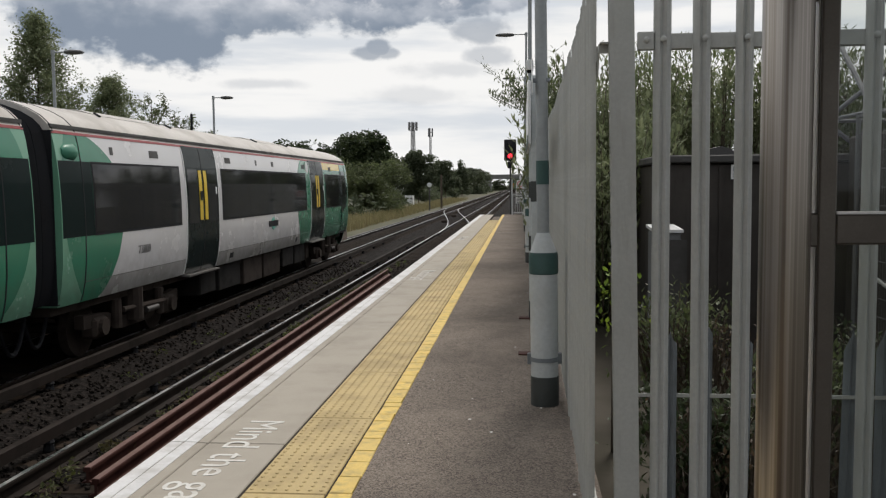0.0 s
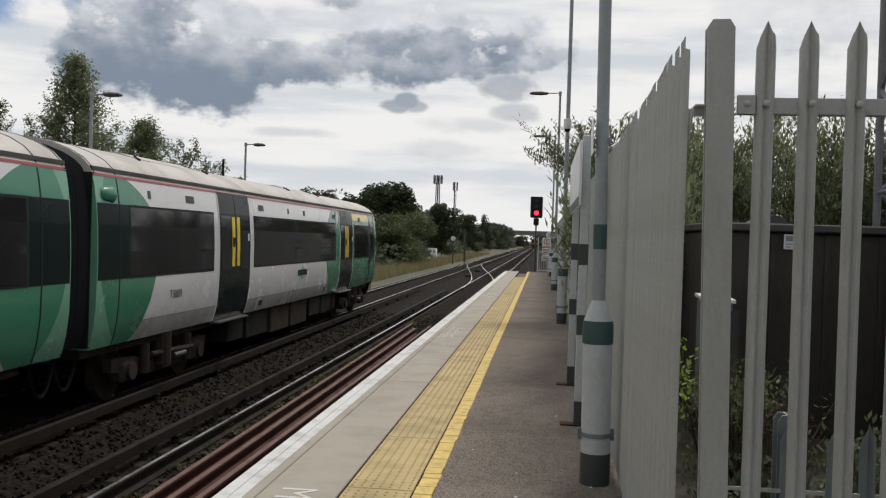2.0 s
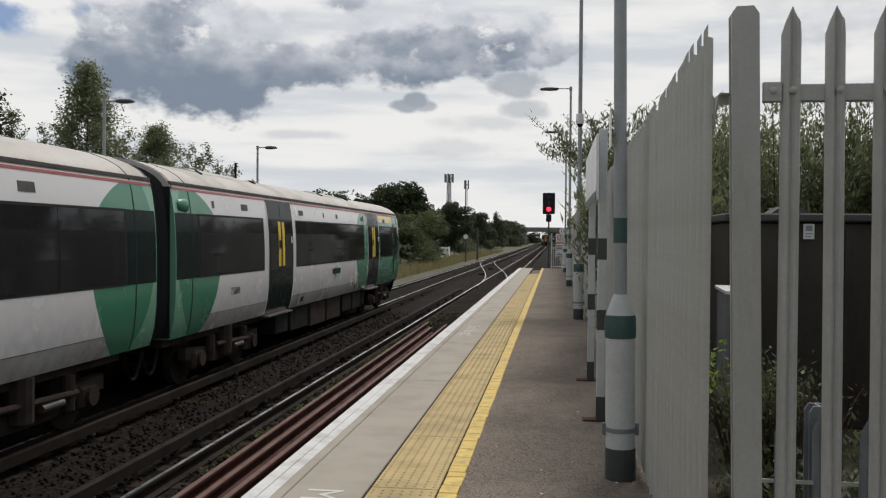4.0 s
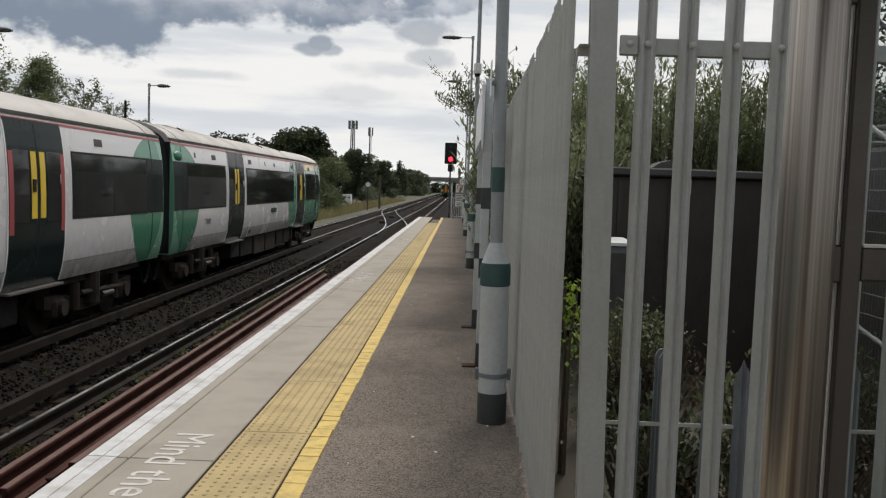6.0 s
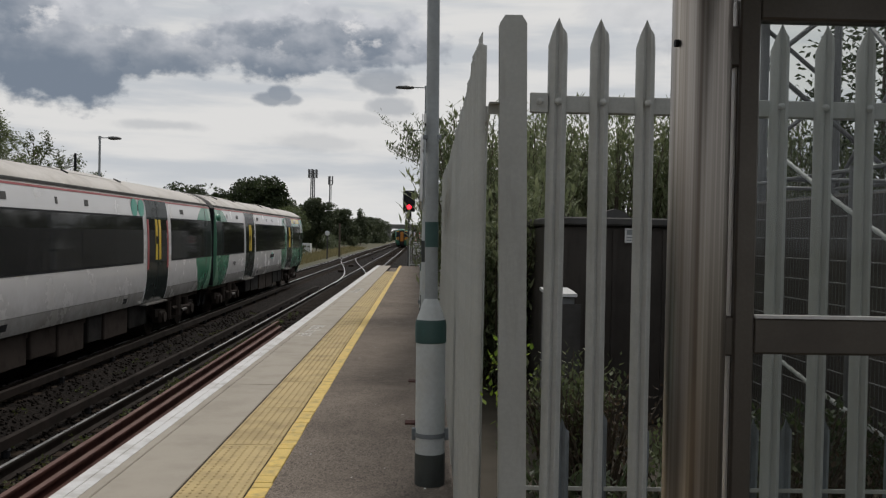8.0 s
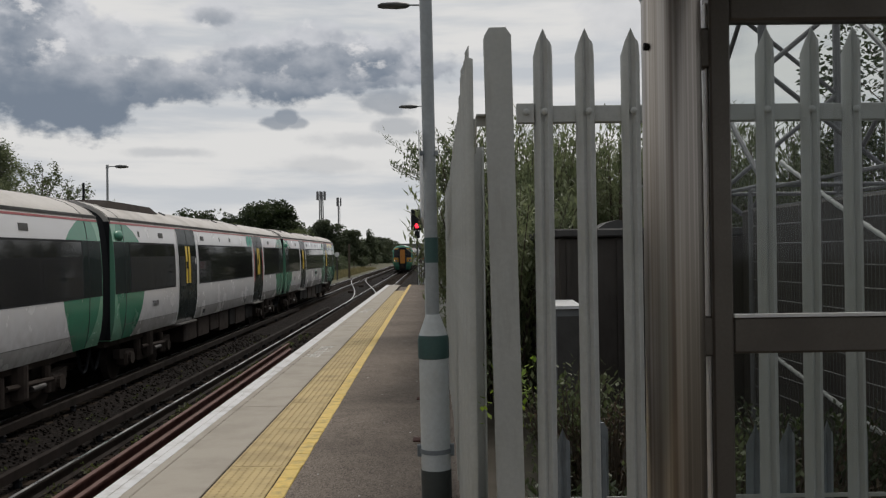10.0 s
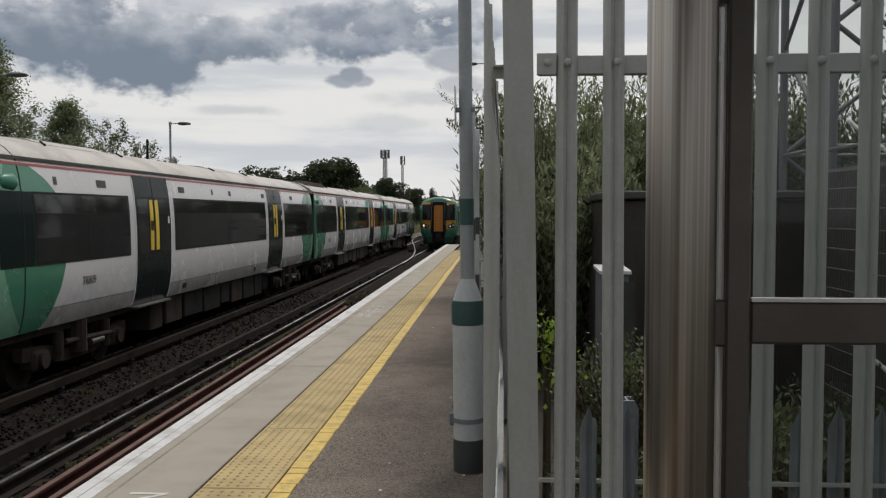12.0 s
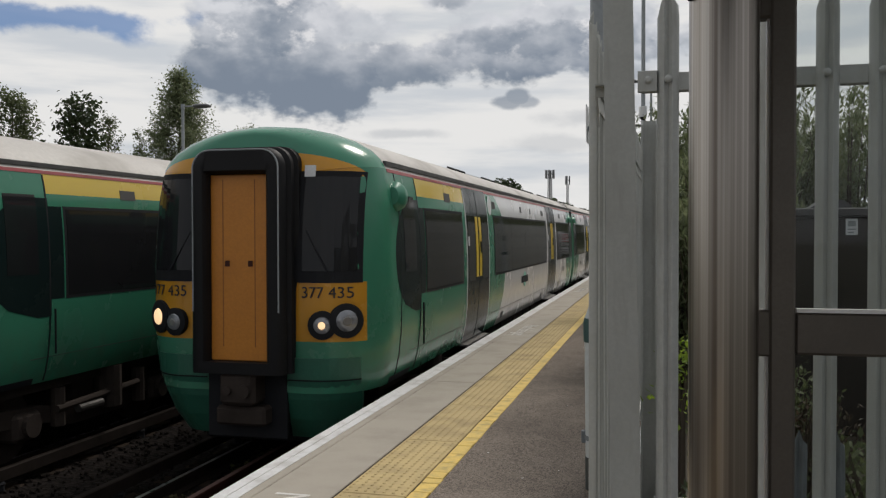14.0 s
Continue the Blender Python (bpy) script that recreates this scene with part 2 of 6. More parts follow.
DOOR_DARK = worn("dark_green_door_paint", (0.010, 0.019, 0.019), (0.014, 0.021, 0.020), 0.24, big=1.0, fine=60, amount=0.4, relief=0.0, spec=0.08)
TRIM_RED = worn("red_trim_paint", (0.36, 0.06, 0.065), (0.22, 0.08, 0.07), 0.45, big=1.0, fine=30, amount=0.5, relief=0.0)
DOOR_YELLOW = worn("yellow_handhold_paint", (0.78, 0.56, 0.04), (0.6, 0.42, 0.05), 0.4, big=1.0, fine=30, amount=0.4, relief=0.0)
ORANGE_DOOR = worn("warning_yellow_paint", (0.56, 0.215, 0.025), (0.38, 0.14, 0.025), 0.45, big=1.6, fine=40, amount=0.5, relief=0.05)
STEP_GREY = worn("aluminium_step", (0.26, 0.25, 0.24), (0.14, 0.125, 0.11), 0.45, 0.6, big=2, fine=40, amount=0.6)
SIGN_WHITE = worn("white_sign_enamel", (0.74, 0.75, 0.75), (0.6, 0.6, 0.58), 0.4, big=2, fine=50, amount=0.4, relief=0)
SIGN_RED = worn("red_sign_enamel", (0.5, 0.03, 0.03), (0.4, 0.04, 0.04), 0.4, big=2, fine=50, amount=0.3, relief=0)
INK = worn("black_lettering", (0.02, 0.02, 0.022), (0.03, 0.03, 0.03), 0.6, big=3, fine=60, amount=0.3, relief=0)
TEAL = worn("teal_sticker", (0.10, 0.42, 0.33), (0.09, 0.36, 0.3), 0.4, big=3, fine=60, amount=0.3, relief=0)
SHED = worn("dark_brown_shed_cladding", (0.048, 0.041, 0.035), (0.026, 0.022, 0.019), 0.75, big=0.9, fine=14, amount=0.7, streak=2.5)
BRICK_FACE = worn("platform_face_brick", (0.13, 0.085, 0.065), (0.05, 0.04, 0.034), 0.9, big=1.5, fine=25, amount=0.7)
BARK = worn("bark", (0.09, 0.07, 0.05), (0.05, 0.04, 0.03), 0.9, big=3, fine=30, amount=0.7, relief=0.6)
MAST_STEEL = worn("galvanised_mast_steel", (0.17, 0.17, 0.175), (0.10, 0.10, 0.10), 0.55, 0.3, big=2, fine=30, amount=0.6)
CONCRETE = worn("weathered_bridge_concrete", (0.20, 0.20, 0.19), (0.11, 0.11, 0.10), 0.85, big=0.4, fine=6, amount=0.7)


def leaf_mat(name, a, b2, c):
    mat, g, b = material(name, 0.55, 0.0, 0.3)
    r = g.n("ShaderNodeNewGeometry").outputs["Random Per Island"]
    col = g.mix(r, a, b2)
    col = g.mix(g.ramp(g.noise(where(g), 0.8, 4, 0.6), 0.45, 0.7), col, c)
    g.link(col, b.inputs["Base Color"])
    b.inputs["Subsurface Weight"].default_value = 0.0
    tr = g.n("ShaderNodeBsdfTranslucent")
    g.link(col, tr.inputs[0])
    ms = g.n("ShaderNodeMixShader")
    ms.inputs[0].default_value = 0.42
    outn = mat.node_tree.nodes["Material Output"]
    g.link(b.outputs[0], ms.inputs[1]), g.link(tr.outputs[0], ms.inputs[2]), g.link(ms.outputs[0], outn.inputs[0])
    return mat


LEAF_DARK = leaf_mat("dark_leaves", (0.030, 0.046, 0.020), (0.066, 0.086, 0.036), (0.038, 0.052, 0.025))
LEAF_MID = leaf_mat("olive_leaves", (0.075, 0.098, 0.042), (0.144, 0.169, 0.077), (0.092, 0.110, 0.054))
LEAF_SILVER = leaf_mat("grey_green_leaves", (0.12, 0.155, 0.085), (0.22, 0.25, 0.155), (0.12, 0.145, 0.08))
LEAF_BIRCH = leaf_mat("birch_leaves", (0.140, 0.176, 0.088), (0.267, 0.296, 0.166), (0.150, 0.174, 0.094))
# lighter leaves for far trees: aerial haze put into the colour
LEAF_FAR = leaf_mat("hazed_distant_leaves", (0.063, 0.083, 0.044), (0.111, 0.128, 0.076), (0.074, 0.089, 0.053))
LEAF_BRIGHT = leaf_mat("bright_green_leaves", (0.16, 0.26, 0.03), (0.28, 0.38, 0.05), (0.14, 0.22, 0.03))
GRASS_DRY = leaf_mat("dry_grass", (0.17, 0.145, 0.07), (0.30, 0.26, 0.14), (0.12, 0.13, 0.05))
DEAD_STEM = leaf_mat("dead_bramble_leaves", (0.060, 0.042, 0.028), (0.11, 0.078, 0.048), (0.05, 0.046, 0.028))
WEED = leaf_mat("trackside_weeds", (0.05, 0.075, 0.022), (0.12, 0.14, 0.04), (0.08, 0.07, 0.03))


def glass_clear():
    mat, g, b = material("shelter_glass", 0.03, 0.0, 0.5)
    out = mat.node_tree.nodes["Material Output"]
    tr, gl, ms = g.n("ShaderNodeBsdfTransparent"), g.n("ShaderNodeBsdfGlossy"), g.n("ShaderNodeMixShader")
    smear = g.ramp(g.noise(where(g), 3.0, 5, 0.65), 0.4, 0.75)
    tr.inputs[0].default_value = (0.84, 0.86, 0.855, 1)
    gl.inputs["Roughness"].default_value = 0.04
    fr = g.n("ShaderNodeFresnel")
    fr.inputs[0].default_value = 1.5
    g.link(g.m("ADD", g.m("MULTIPLY", fr.outputs[0], 0.42), g.m("MULTIPLY", smear, 0.010)), ms.inputs[0])
    g.link(tr.outputs[0], ms.inputs[1]), g.link(gl.outputs[0], ms.inputs[2]), g.link(ms.outputs[0], out.inputs[0])
    return mat


def train_glass():
    mat, g, b = material("tinted_train_glass", 0.05, 0.0, 0.27)
    n = g.noise(where(g), 1.1, 3, 0.5)
    g.link(g.mix(n, (0.010, 0.011, 0.012), (0.022, 0.022, 0.024)), b.inputs["Base Color"])
    bump(g, b, g.noise(where(g), 0.9, 2, 0.5), 0.02, 0.05)
    return mat


def glow(name, colour, strength):
    mat, g, b = material(name, 0.3)
    b.inputs["Base Color"].default_value = (*colour, 1)
    b.inputs["Emission Color"].default_value = (*colour, 1)
    b.inputs["Emission Strength"].default_value = strength
    return mat


GLASS = glass_clear()
TRAIN_GLASS = train_glass()
HEADLIGHT_ON = glow("lit_headlamp", (1.0, 0.68, 0.38), 0.8)
SIGNAL_RED = glow("lit_red_signal", (1.0, 0.02, 0.04), 3.0)


def livery(name, cab):
    """White side with a grey foot, green ends bounded by arcs; a cab end adds the yellow panels."""
    mat, g, b = material(name, 0.35, 0.0, 0.5)
    co = where(g)
    x, y, z = g.xyz(co)
    dirt = g.ramp(g.noise(co, 1.3, 6, 0.65), 0.4, 0.75)
    low = g.ramp(z, 1.9, 0.95)
    white = g.mix(g.m("MULTIPLY", dirt, 0.22), (0.66, 0.66, 0.67), (0.50, 0.48, 0.45))
    foot = g.mix(g.m("MULTIPLY", dirt, 0.5), (0.40, 0.395, 0.39), (0.29, 0.275, 0.255))
    col = g.mix(g.m("LESS_THAN", z, 1.215), white, foot)
    green = g.mix(g.m("MULTIPLY", dirt, 0.4), (0.047, 0.218, 0.134), (0.040, 0.150, 0.098))
    pale = (0.16, 0.36, 0.25)

    def arc(yc, side, a, up, down, zc=2.36):
        dy = g.m("DIVIDE", g.m("MULTIPLY", g.m("SUBTRACT", y, yc), 1.0), a)
        dz = g.m("SUBTRACT", z, zc)
        rz = g.m("MAXIMUM", g.m("DIVIDE", dz, up), g.m("DIVIDE", g.m("MULTIPLY", dz, -1.0), down))
        r = g.m("ADD", g.m("MULTIPLY", dy, dy), g.m("MULTIPLY", rz, rz))
        return g.m("LESS_THAN", r, 1.0)

    end = arc(-9.95, 1, 1.95, 1.06, 1.85)
    petal = arc(-8.55, 1, 1.25, 1.5, 1.6)
    col = g.mix(end, col, green)
    col = g.mix(g.m("MULTIPLY", g.m("MULTIPLY", end, g.m("LESS_THAN", y, -9.25)), g.m("SUBTRACT", 1.0, petal)), col, pale)
    if cab:
        far = g.m("MAXIMUM", g.m("GREATER_THAN", y, 4.1), arc(4.4, 1, 2.0, 1.15, 1.9))
        col = g.mix(far, col, green)
        band = g.m("MULTIPLY", g.m("GREATER_THAN", z, 3.04), g.m("MULTIPLY", g.m("GREATER_THAN", y, 5.75), g.m("LESS_THAN", y, 8.32)))
        col = g.mix(band, col, (0.66, 0.47, 0.07))
        ax = g.m("ABSOLUTE", x)
        face = g.m("MULTIPLY", g.m("GREATER_THAN", y, 9.62), g.m("LESS_THAN", ax, 1.24))
        brow = g.m("ADD", 3.19, g.m("MULTIPLY", 0.27, g.m("SQRT", g.m("MAXIMUM", g.m("SUBTRACT", 1.0, g.m("POWER", g.m("DIVIDE", ax, 1.21), 2.0)), 0.0))))
        patch = g.m("MAXIMUM", g.m("MULTIPLY", g.m("GREATER_THAN", z, 1.47), g.m("LESS_THAN", z, 2.09)),
                    g.m("MULTIPLY", g.m("GREATER_THAN", z, 3.19), g.m("LESS_THAN", z, brow)))
        col = g.mix(g.m("MULTIPLY", face, patch), col, (0.56, 0.27, 0.025))
    else:
        end2 = arc(9.95, -1, 1.95, 1.06, 1.85)
        petal2 = arc(8.55, 1, 1.25, 1.5, 1.6)
        col = g.mix(end2, col, green)
        col = g.mix(g.m("MULTIPLY", g.m("MULTIPLY", end2, g.m("GREATER_THAN", y, 9.25)), g.m("SUBTRACT", 1.0, petal2)), col, pale)
    col = g.mix(g.m("MULTIPLY", g.m("MULTIPLY", low, g.ramp(g.noise(co, 5.0, 5, 0.6), 0.25, 0.75)), 0.32), col, (0.10, 0.085, 0.07))
    g.link(col, b.inputs["Base Color"])
    g.link(g.m("ADD", 0.17, g.m("MULTIPLY", dirt, 0.18)), b.inputs["Roughness"])
    return mat


LIVERY_MID, LIVERY_CAB = livery("white_and_green_livery", False), livery("green_cab_livery", True)


# ---- building helpers ----
def part(name, bm, mat, parent=None, label="", smooth=False):
    """Links a bmesh as one mesh object under a thing or a part."""
    me = bpy.data.meshes.new(name)
    if smooth:
        for f in bm.faces:
            f.smooth = True
    bm.to_mesh(me)
    bm.free()
    me.materials.append(mat)
    if smooth:
        me.set_sharp_from_angle(angle=radians(44))
    ob = new(name, me)
    ob.parent = parent
    if label:
        tagged(ob, label)
    return ob


def again(name, ob, m, parent=None):
    """Another object on the same mesh."""
    o = new(name, ob.data)
    o.parent = parent
    o.matrix_basis = m
    return o


def thing(name, label, category, m=None, group="", kind=""):
    ob = new(name)
    ob.empty_display_size = 0.1
    if m is not None:
        ob.matrix_basis = m
    return tagged(ob, label, category, group, kind)


def box(bm, x0, y0, z0, x1, y1, z1, bev=0.0):
    vs = [bm.verts.new((x, y, z)) for x in (x0, x1) for y in (y0, y1) for z in (z0, z1)]
    fs = [bm.faces.new([vs[i] for i in f]) for f in ((0, 1, 3, 2), (4, 6, 7, 5), (0, 4, 5, 1), (2, 3, 7, 6), (0, 2, 6, 4), (1, 5, 7, 3))]
    if bev:
        bmesh.ops.bevel(bm, geom=list({e for f in fs for e in f.edges}), offset=bev, segments=1, affect="EDGES")
    return bm


def tube(bm, p, q, r, r2=None, n=12, cap=True):
    p, q = Vector(p), Vector(q)
    r2 = r if r2 is None else r2
    m = (q - p).to_track_quat("Z", "Y").to_matrix()
    rings = []
    for c, rr in ((p, r), (q, r2)):
        rings.append([bm.verts.new(c + m @ Vector((math.cos(k * 2 * math.pi / n) * rr, math.sin(k * 2 * math.pi / n) * rr, 0))) for k in range(n)])
    for k in range(n):
        bm.faces.new((rings[0][k], rings[0][(k + 1) % n], rings[1][(k + 1) % n], rings[1][k]))
    if cap:
        bm.faces.new(rings[0][::-1]), bm.faces.new(rings[1])
    return bm


def lathe(bm, prof, n=20, at=(0, 0, 0)):
    """Rings of (radius, height) round a vertical axis."""
    rings = [[bm.verts.new((at[0] + r * math.cos(k * 2 * math.pi / n), at[1] + r * math.sin(k * 2 * math.pi / n), at[2] + h)) for k in range(n)] for r, h in prof]
    for a, b in zip(rings, rings[1:]):
        for k in range(n):
            bm.faces.new((a[k], a[(k + 1) % n], b[(k + 1) % n], b[k]))
    bm.faces.new(rings[0][::-1]), bm.faces.new(rings[-1])
    return bm


def loft(bm, rings, closed=True, ends=True):
    vr = [[bm.verts.new(p) for p in ring] for ring in rings]
    n = len(vr[0])
    for a, b in zip(vr, vr[1:]):
        for k in range(n if closed else n - 1):
            bm.faces.new((a[k], a[(k + 1) % n], b[(k + 1) % n], b[k]))
    if ends and closed:
        bm.faces.new(vr[0][::-1]), bm.faces.new(vr[-1])
    return bm


def sweep(bm, prof, path, up=Vector((0, 0, 1))):
    """A closed profile (sideways, up) carried along a path."""
    rings = []
    for i, p in enumerate(path):
        d = (Vector(path[min(i + 1, len(path) - 1)]) - Vector(path[max(i - 1, 0)])).normalized()
        s = d.cross(up).normalized()
        rings.append([Vector(p) + s * a + up * b for a, b in prof])
    return loft(bm, rings)


def lettering(name, text, size, mat, parent, m, label="", bold=0.0):
    cu = bpy.data.curves.new(name, "FONT")
    cu.body, cu.size, cu.extrude = text, size, 0.001
    cu.offset = bold
    tmp = bpy.data.objects.new(name, cu)
    me = bpy.data.meshes.new_from_object(tmp)
    bpy.data.objects.remove(tmp)
    me.materials.clear()
    me.materials.append(mat)
    ob = new(name, me)
    ob.parent, ob.matrix_basis = parent, m
    if label:
        tagged(ob, label)
    return ob


# ---- ground, tracks, platforms ----
RAIL_Z = -0.915
NEAR_X, FAR_X = -1.448, -5.24
END_Y = 47.5

ground = tagged(part("ground", box(bmesh.new(), -1500, -300, -1.75, 1500, 3000, -1.55), worn("rough_ground", (0.085, 0.08, 0.04), (0.05, 0.055, 0.025), 0.95, big=0.15, fine=4, amount=0.7)),
                "rough grassy ground reaching the horizon", "ground", kind="structure")
bed = bmesh.new()
loft(bed, [[(-7.6, y, -1.5), (-6.9, y, -1.12), (-6.0, y, -1.085), (-2.0, y, -1.09), (0.3, y, -1.085), (1.6 if y > END_Y else 0.35, y, -1.12), (2.6 if y > END_Y else 0.4, y, -1.54), (2.6 if y > END_Y else 0.4, y, -1.7), (-7.6, y, -1.7)]
           for y in (-60, 0, END_Y + 0.05, END_Y + 0.3, 150, 600)])
tagged(part("ballast_bed", bed, BALLAST), "dark grey-brown stone ballast bed under both tracks", "ballast", kind="structure")

RAIL = [(-0.07, -0.159), (0.07, -0.159), (0.07, -0.147), (0.012, -0.125), (0.012, -0.045), (0.035, -0.035), (0.035, -0.006), (0.028, 0), (-0.028, 0), (-0.035, -0.006), (-0.035, -0.035), (-0.012, -0.045), (-0.012, -0.125), (-0.07, -0.147)]
HEAD = [(-0.022, 0.0005), (0.022, 0.0005), (0.022, 0.0025), (-0.022, 0.0025)]


def running_rail(track, path):
    r = part("rail", sweep(bmesh.new(), RAIL, path), RAIL_SIDE, track)
    part("rail_head", sweep(bmesh.new(), HEAD, path), RAIL_TOP, r, "polished bright rail head")
    return r


def build_track(xc, label, third):
    tr = thing("railway_track", label, "track", kind="structure", m=pose(xc, 0, RAIL_Z))
    for s in (-1, 1):
        running_rail(tr, [(s * 0.7525, y, 0) for y in (-60, 0, 60, 600)])
    # conductor rail on insulators
    prof = [(-0.045, -0.05), (0.045, -0.05), (0.045, 0.07), (0.03, 0.078), (-0.03, 0.078), (-0.045, 0.07)]
    for y0, y1 in ((-60, 43), (92, 600)):
        part("conductor_rail", sweep(bmesh.new(), prof, [(third, y0, 0), (third, y0 + 2, 0), (third, y1 - 2, 0), (third, y1, -0.06)]), RAIL_SIDE, tr, "raised rusty conductor rail")
    pot = part("insulator", lathe(bmesh.new(), [(0.06, -0.165), (0.05, -0.10), (0.065, -0.08), (0.05, -0.055)], 8), BLACK, tr)
    pot.location = (third, 3, 0)
    for k in range(14):
        again("insulator", pot, pose(third, 5.6 + k * 2.6, 0), tr)
    bm = bmesh.new()
    box(bm, -1.25, -0.13, -0.26, 1.25, 0.13, -0.162, 0.02)
    sl = part("sleeper", bm, SLEEPER, tr)
    sl.location = (0, -2, 0)
    for k in range(1, 170):
        again("sleeper", sl, pose(0, -2 + k * 0.65, 0), tr)
    bm = bmesh.new()
    for k in range(170, 700):
        box(bm, -1.25, -2.13 + k * 0.65, -0.26, 1.25, -1.87 + k * 0.65, -0.162)
    tagged(part("far_sleepers", bm, SLEEPER, tr), kind="stuff")
    return tr


near_track = build_track(NEAR_X, "running track beside the platform with rusty rails and sleepers", -0.7525 - 0.43)
far_track = build_track(FAR_X, "second running track with rusty rails and sleepers", 0.7525 + 0.41)


def smooth_path(x0, y0, x1, y1, n=14):
    return [(x0 + (x1 - x0) * (3 * u * u - 2 * u ** 3), y0 + (y1 - y0) * u, RAIL_Z + 0.002) for u in (k / n for k in range(n + 1))]


cross = thing("crossover", "curved crossover rails joining the two tracks beyond the platform", "track", kind="structure")
for s in (-1, 1):
    running_rail(cross, smooth_path(NEAR_X + s * 0.70, 46, FAR_X + s * 0.70, 99, 24))
for k, (x, y) in enumerate(((-3.3, 63), (-3.45, 74))):
    bm = bmesh.new()
    box(bm, -0.22, -0.35, -0.16, 0.22, 0.35, 0.02, 0.03)
    m = tagged(part("point_machine", bm, UNDER), "low dark point machine box between the tracks", "point machine", "point machines")
    m.location = (x, y, RAIL_Z)

# spare rusty rails left lying between the rails
for x, y0, y1, tilt in ((-1.70, 7.2, 26.0, -0.0065), (-1.47, 6.9, 24.5, -0.003), (-1.22, 7.6, 25.4, 0.001)):
    bm = bmesh.new()
    sweep(bm, RAIL, [(0, 0, 0), (tilt * (y1 - y0) * 0.5, (y1 - y0) * 0.5, 0), (tilt * (y1 - y0), y1 - y0, 0)])
    r = tagged(part("spare_rail", bm, RUST), "red-brown rusty spare rail lying on the sleepers", "rail", "spare rails")
    # paler strip along the top of the rail
    crown = [(-0.030, 0.0008), (0.030, 0.0008), (0.030, 0.003), (-0.030, 0.003)]
    part("rail_crown", sweep(bmesh.new(), crown, [(0, 0.01, 0), (tilt * (y1 - y0), y1 - y0 - 0.01, 0)]), RUST_PALE, r, "pale rail crown")
    r.location = (x, y0, RAIL_Z - 0.162 + 0.16)

plat = thing("platform", "station platform with asphalt surface and concrete edge", "platform", kind="structure")
bm = bmesh.new()
box(bm, 1.345, -14, -0.12, 2.64, END_Y, 0.0), box(bm, 2.64, -14, -0.12, 3.6, 3.46, 0.0)
box(bm, 0.12, -14, -1.6, 2.62, END_Y, -0.12), box(bm, 2.62, -14, -1.6, 3.6, 3.44, -0.12)
part("asphalt", bm, ASPHALT, plat, "worn grey asphalt walking surface")
part("platform_wall", box(bmesh.new(), 0.06, -14, -1.6, 0.118, END_Y, -0.09), BRICK_FACE, plat, "dark brick platform face")
for k in range(14):
    y0, y1 = 5.02 - 4.89 * 4 + 4.89 * k + 0.006, 5.02 - 4.89 * 3 + 4.89 * k - 0.006
    y0, y1 = max(y0, -14), min(y1, END_Y)
    if y1 <= y0:
        continue
    slab = part("coping_slab", box(bmesh.new(), 0.0, y0, -0.118, 0.252, y1, 0.0, 0.006), COPING, plat)
    part("coping_slab", box(bmesh.new(), 0.259, y0, -0.118, 0.748, y1, 0.0, 0.005), COPING, plat)
    part("white_line", box(bmesh.new(), 0.012, y0, 0.0005, 0.098, y1, 0.004), WHITE_PAINT, slab)
    part("white_line", box(bmesh.new(), 0.104, y0, 0.0005, 0.185, y1, 0.004), WHITE_PAINT, slab)
for x0, x1 in ((0.2505, 0.2605), (0.7465, 0.7675), (1.2015, 1.217)):
    part("joint_filling", box(bmesh.new(), x0, -14, -0.1, x1, END_Y - 0.01, -0.0075), JOINT, plat, "dark dirt in the paving joint")
Y_T = 5.655 - 1.495 * 13
for k in range(36):
    y0 = Y_T + k * 1.495
    y1 = min(y0 + 1.483, END_Y)
    if y0 > END_Y - 0.2:
        break
    bm = bmesh.new()
    box(bm, 0.766, y0, -0.11, 1.203, y1, 0.001, 0.005)
    t = part("tactile_slab", bm, TACTILE, plat)
    if y0 > 1.0:
        bm = bmesh.new()
        rows_n = int((y1 - y0) / 0.066)
        for i in range(rows_n):
            for j in range(7):
                cx, cy = 0.795 + j * 0.0628, y0 + 0.045 + i * 0.0655
                n = 6 if y0 < 20 else 4
                a = [bm.verts.new((cx + 0.0135 * math.cos(2 * math.pi * q / n), cy + 0.0175 * math.sin(2 * math.pi * q / n), 0.0)) for q in range(n)]
                b = [bm.verts.new((cx + 0.008 * math.cos(2 * math.pi * q / n), cy + 0.011 * math.sin(2 * math.pi * q / n), 0.0065)) for q in range(n)]
                bm.faces.new(b)
                for q in range(n):
                    bm.faces.new((a[q], a[(q + 1) % n], b[(q + 1) % n], b[q]))
        tagged(part("blisters", bm, TACTILE, t), kind="stuff")
rng = random.Random(4)
y = -6.0
while y < END_Y - 0.3:
    ln = rng.uniform(0.11, 0.27)
    w = rng.uniform(0.121, 0.128)
    bm = bmesh.new()
    x0 = 1.217 + rng.uniform(-0.002, 0.003)
    box(bm, x0, y, -0.10, x0 + w, min(y + ln - rng.uniform(0.005, 0.013), END_Y), 0.0035 + rng.uniform(0, 0.002), 0.004)
    part("yellow_block", bm, YELLOW_LINE, plat)
    y += ln

t = lettering("painted_words", "Mind the gap", 0.325, FADED_PAINT, plat, pose(0.375, 5.56, 0.002, 0, 0, -90) @ Matrix.Diagonal((1, 1.05, 1, 1)), "faded white painted warning words")
t = lettering("painted_words", "Mind the gap", 0.325, FADED_PAINT, plat, pose(0.375, 16.2, 0.002, 0, 0, -90) @ Matrix.Diagonal((1, 1.05, 1, 1)), "faded white painted warning words")
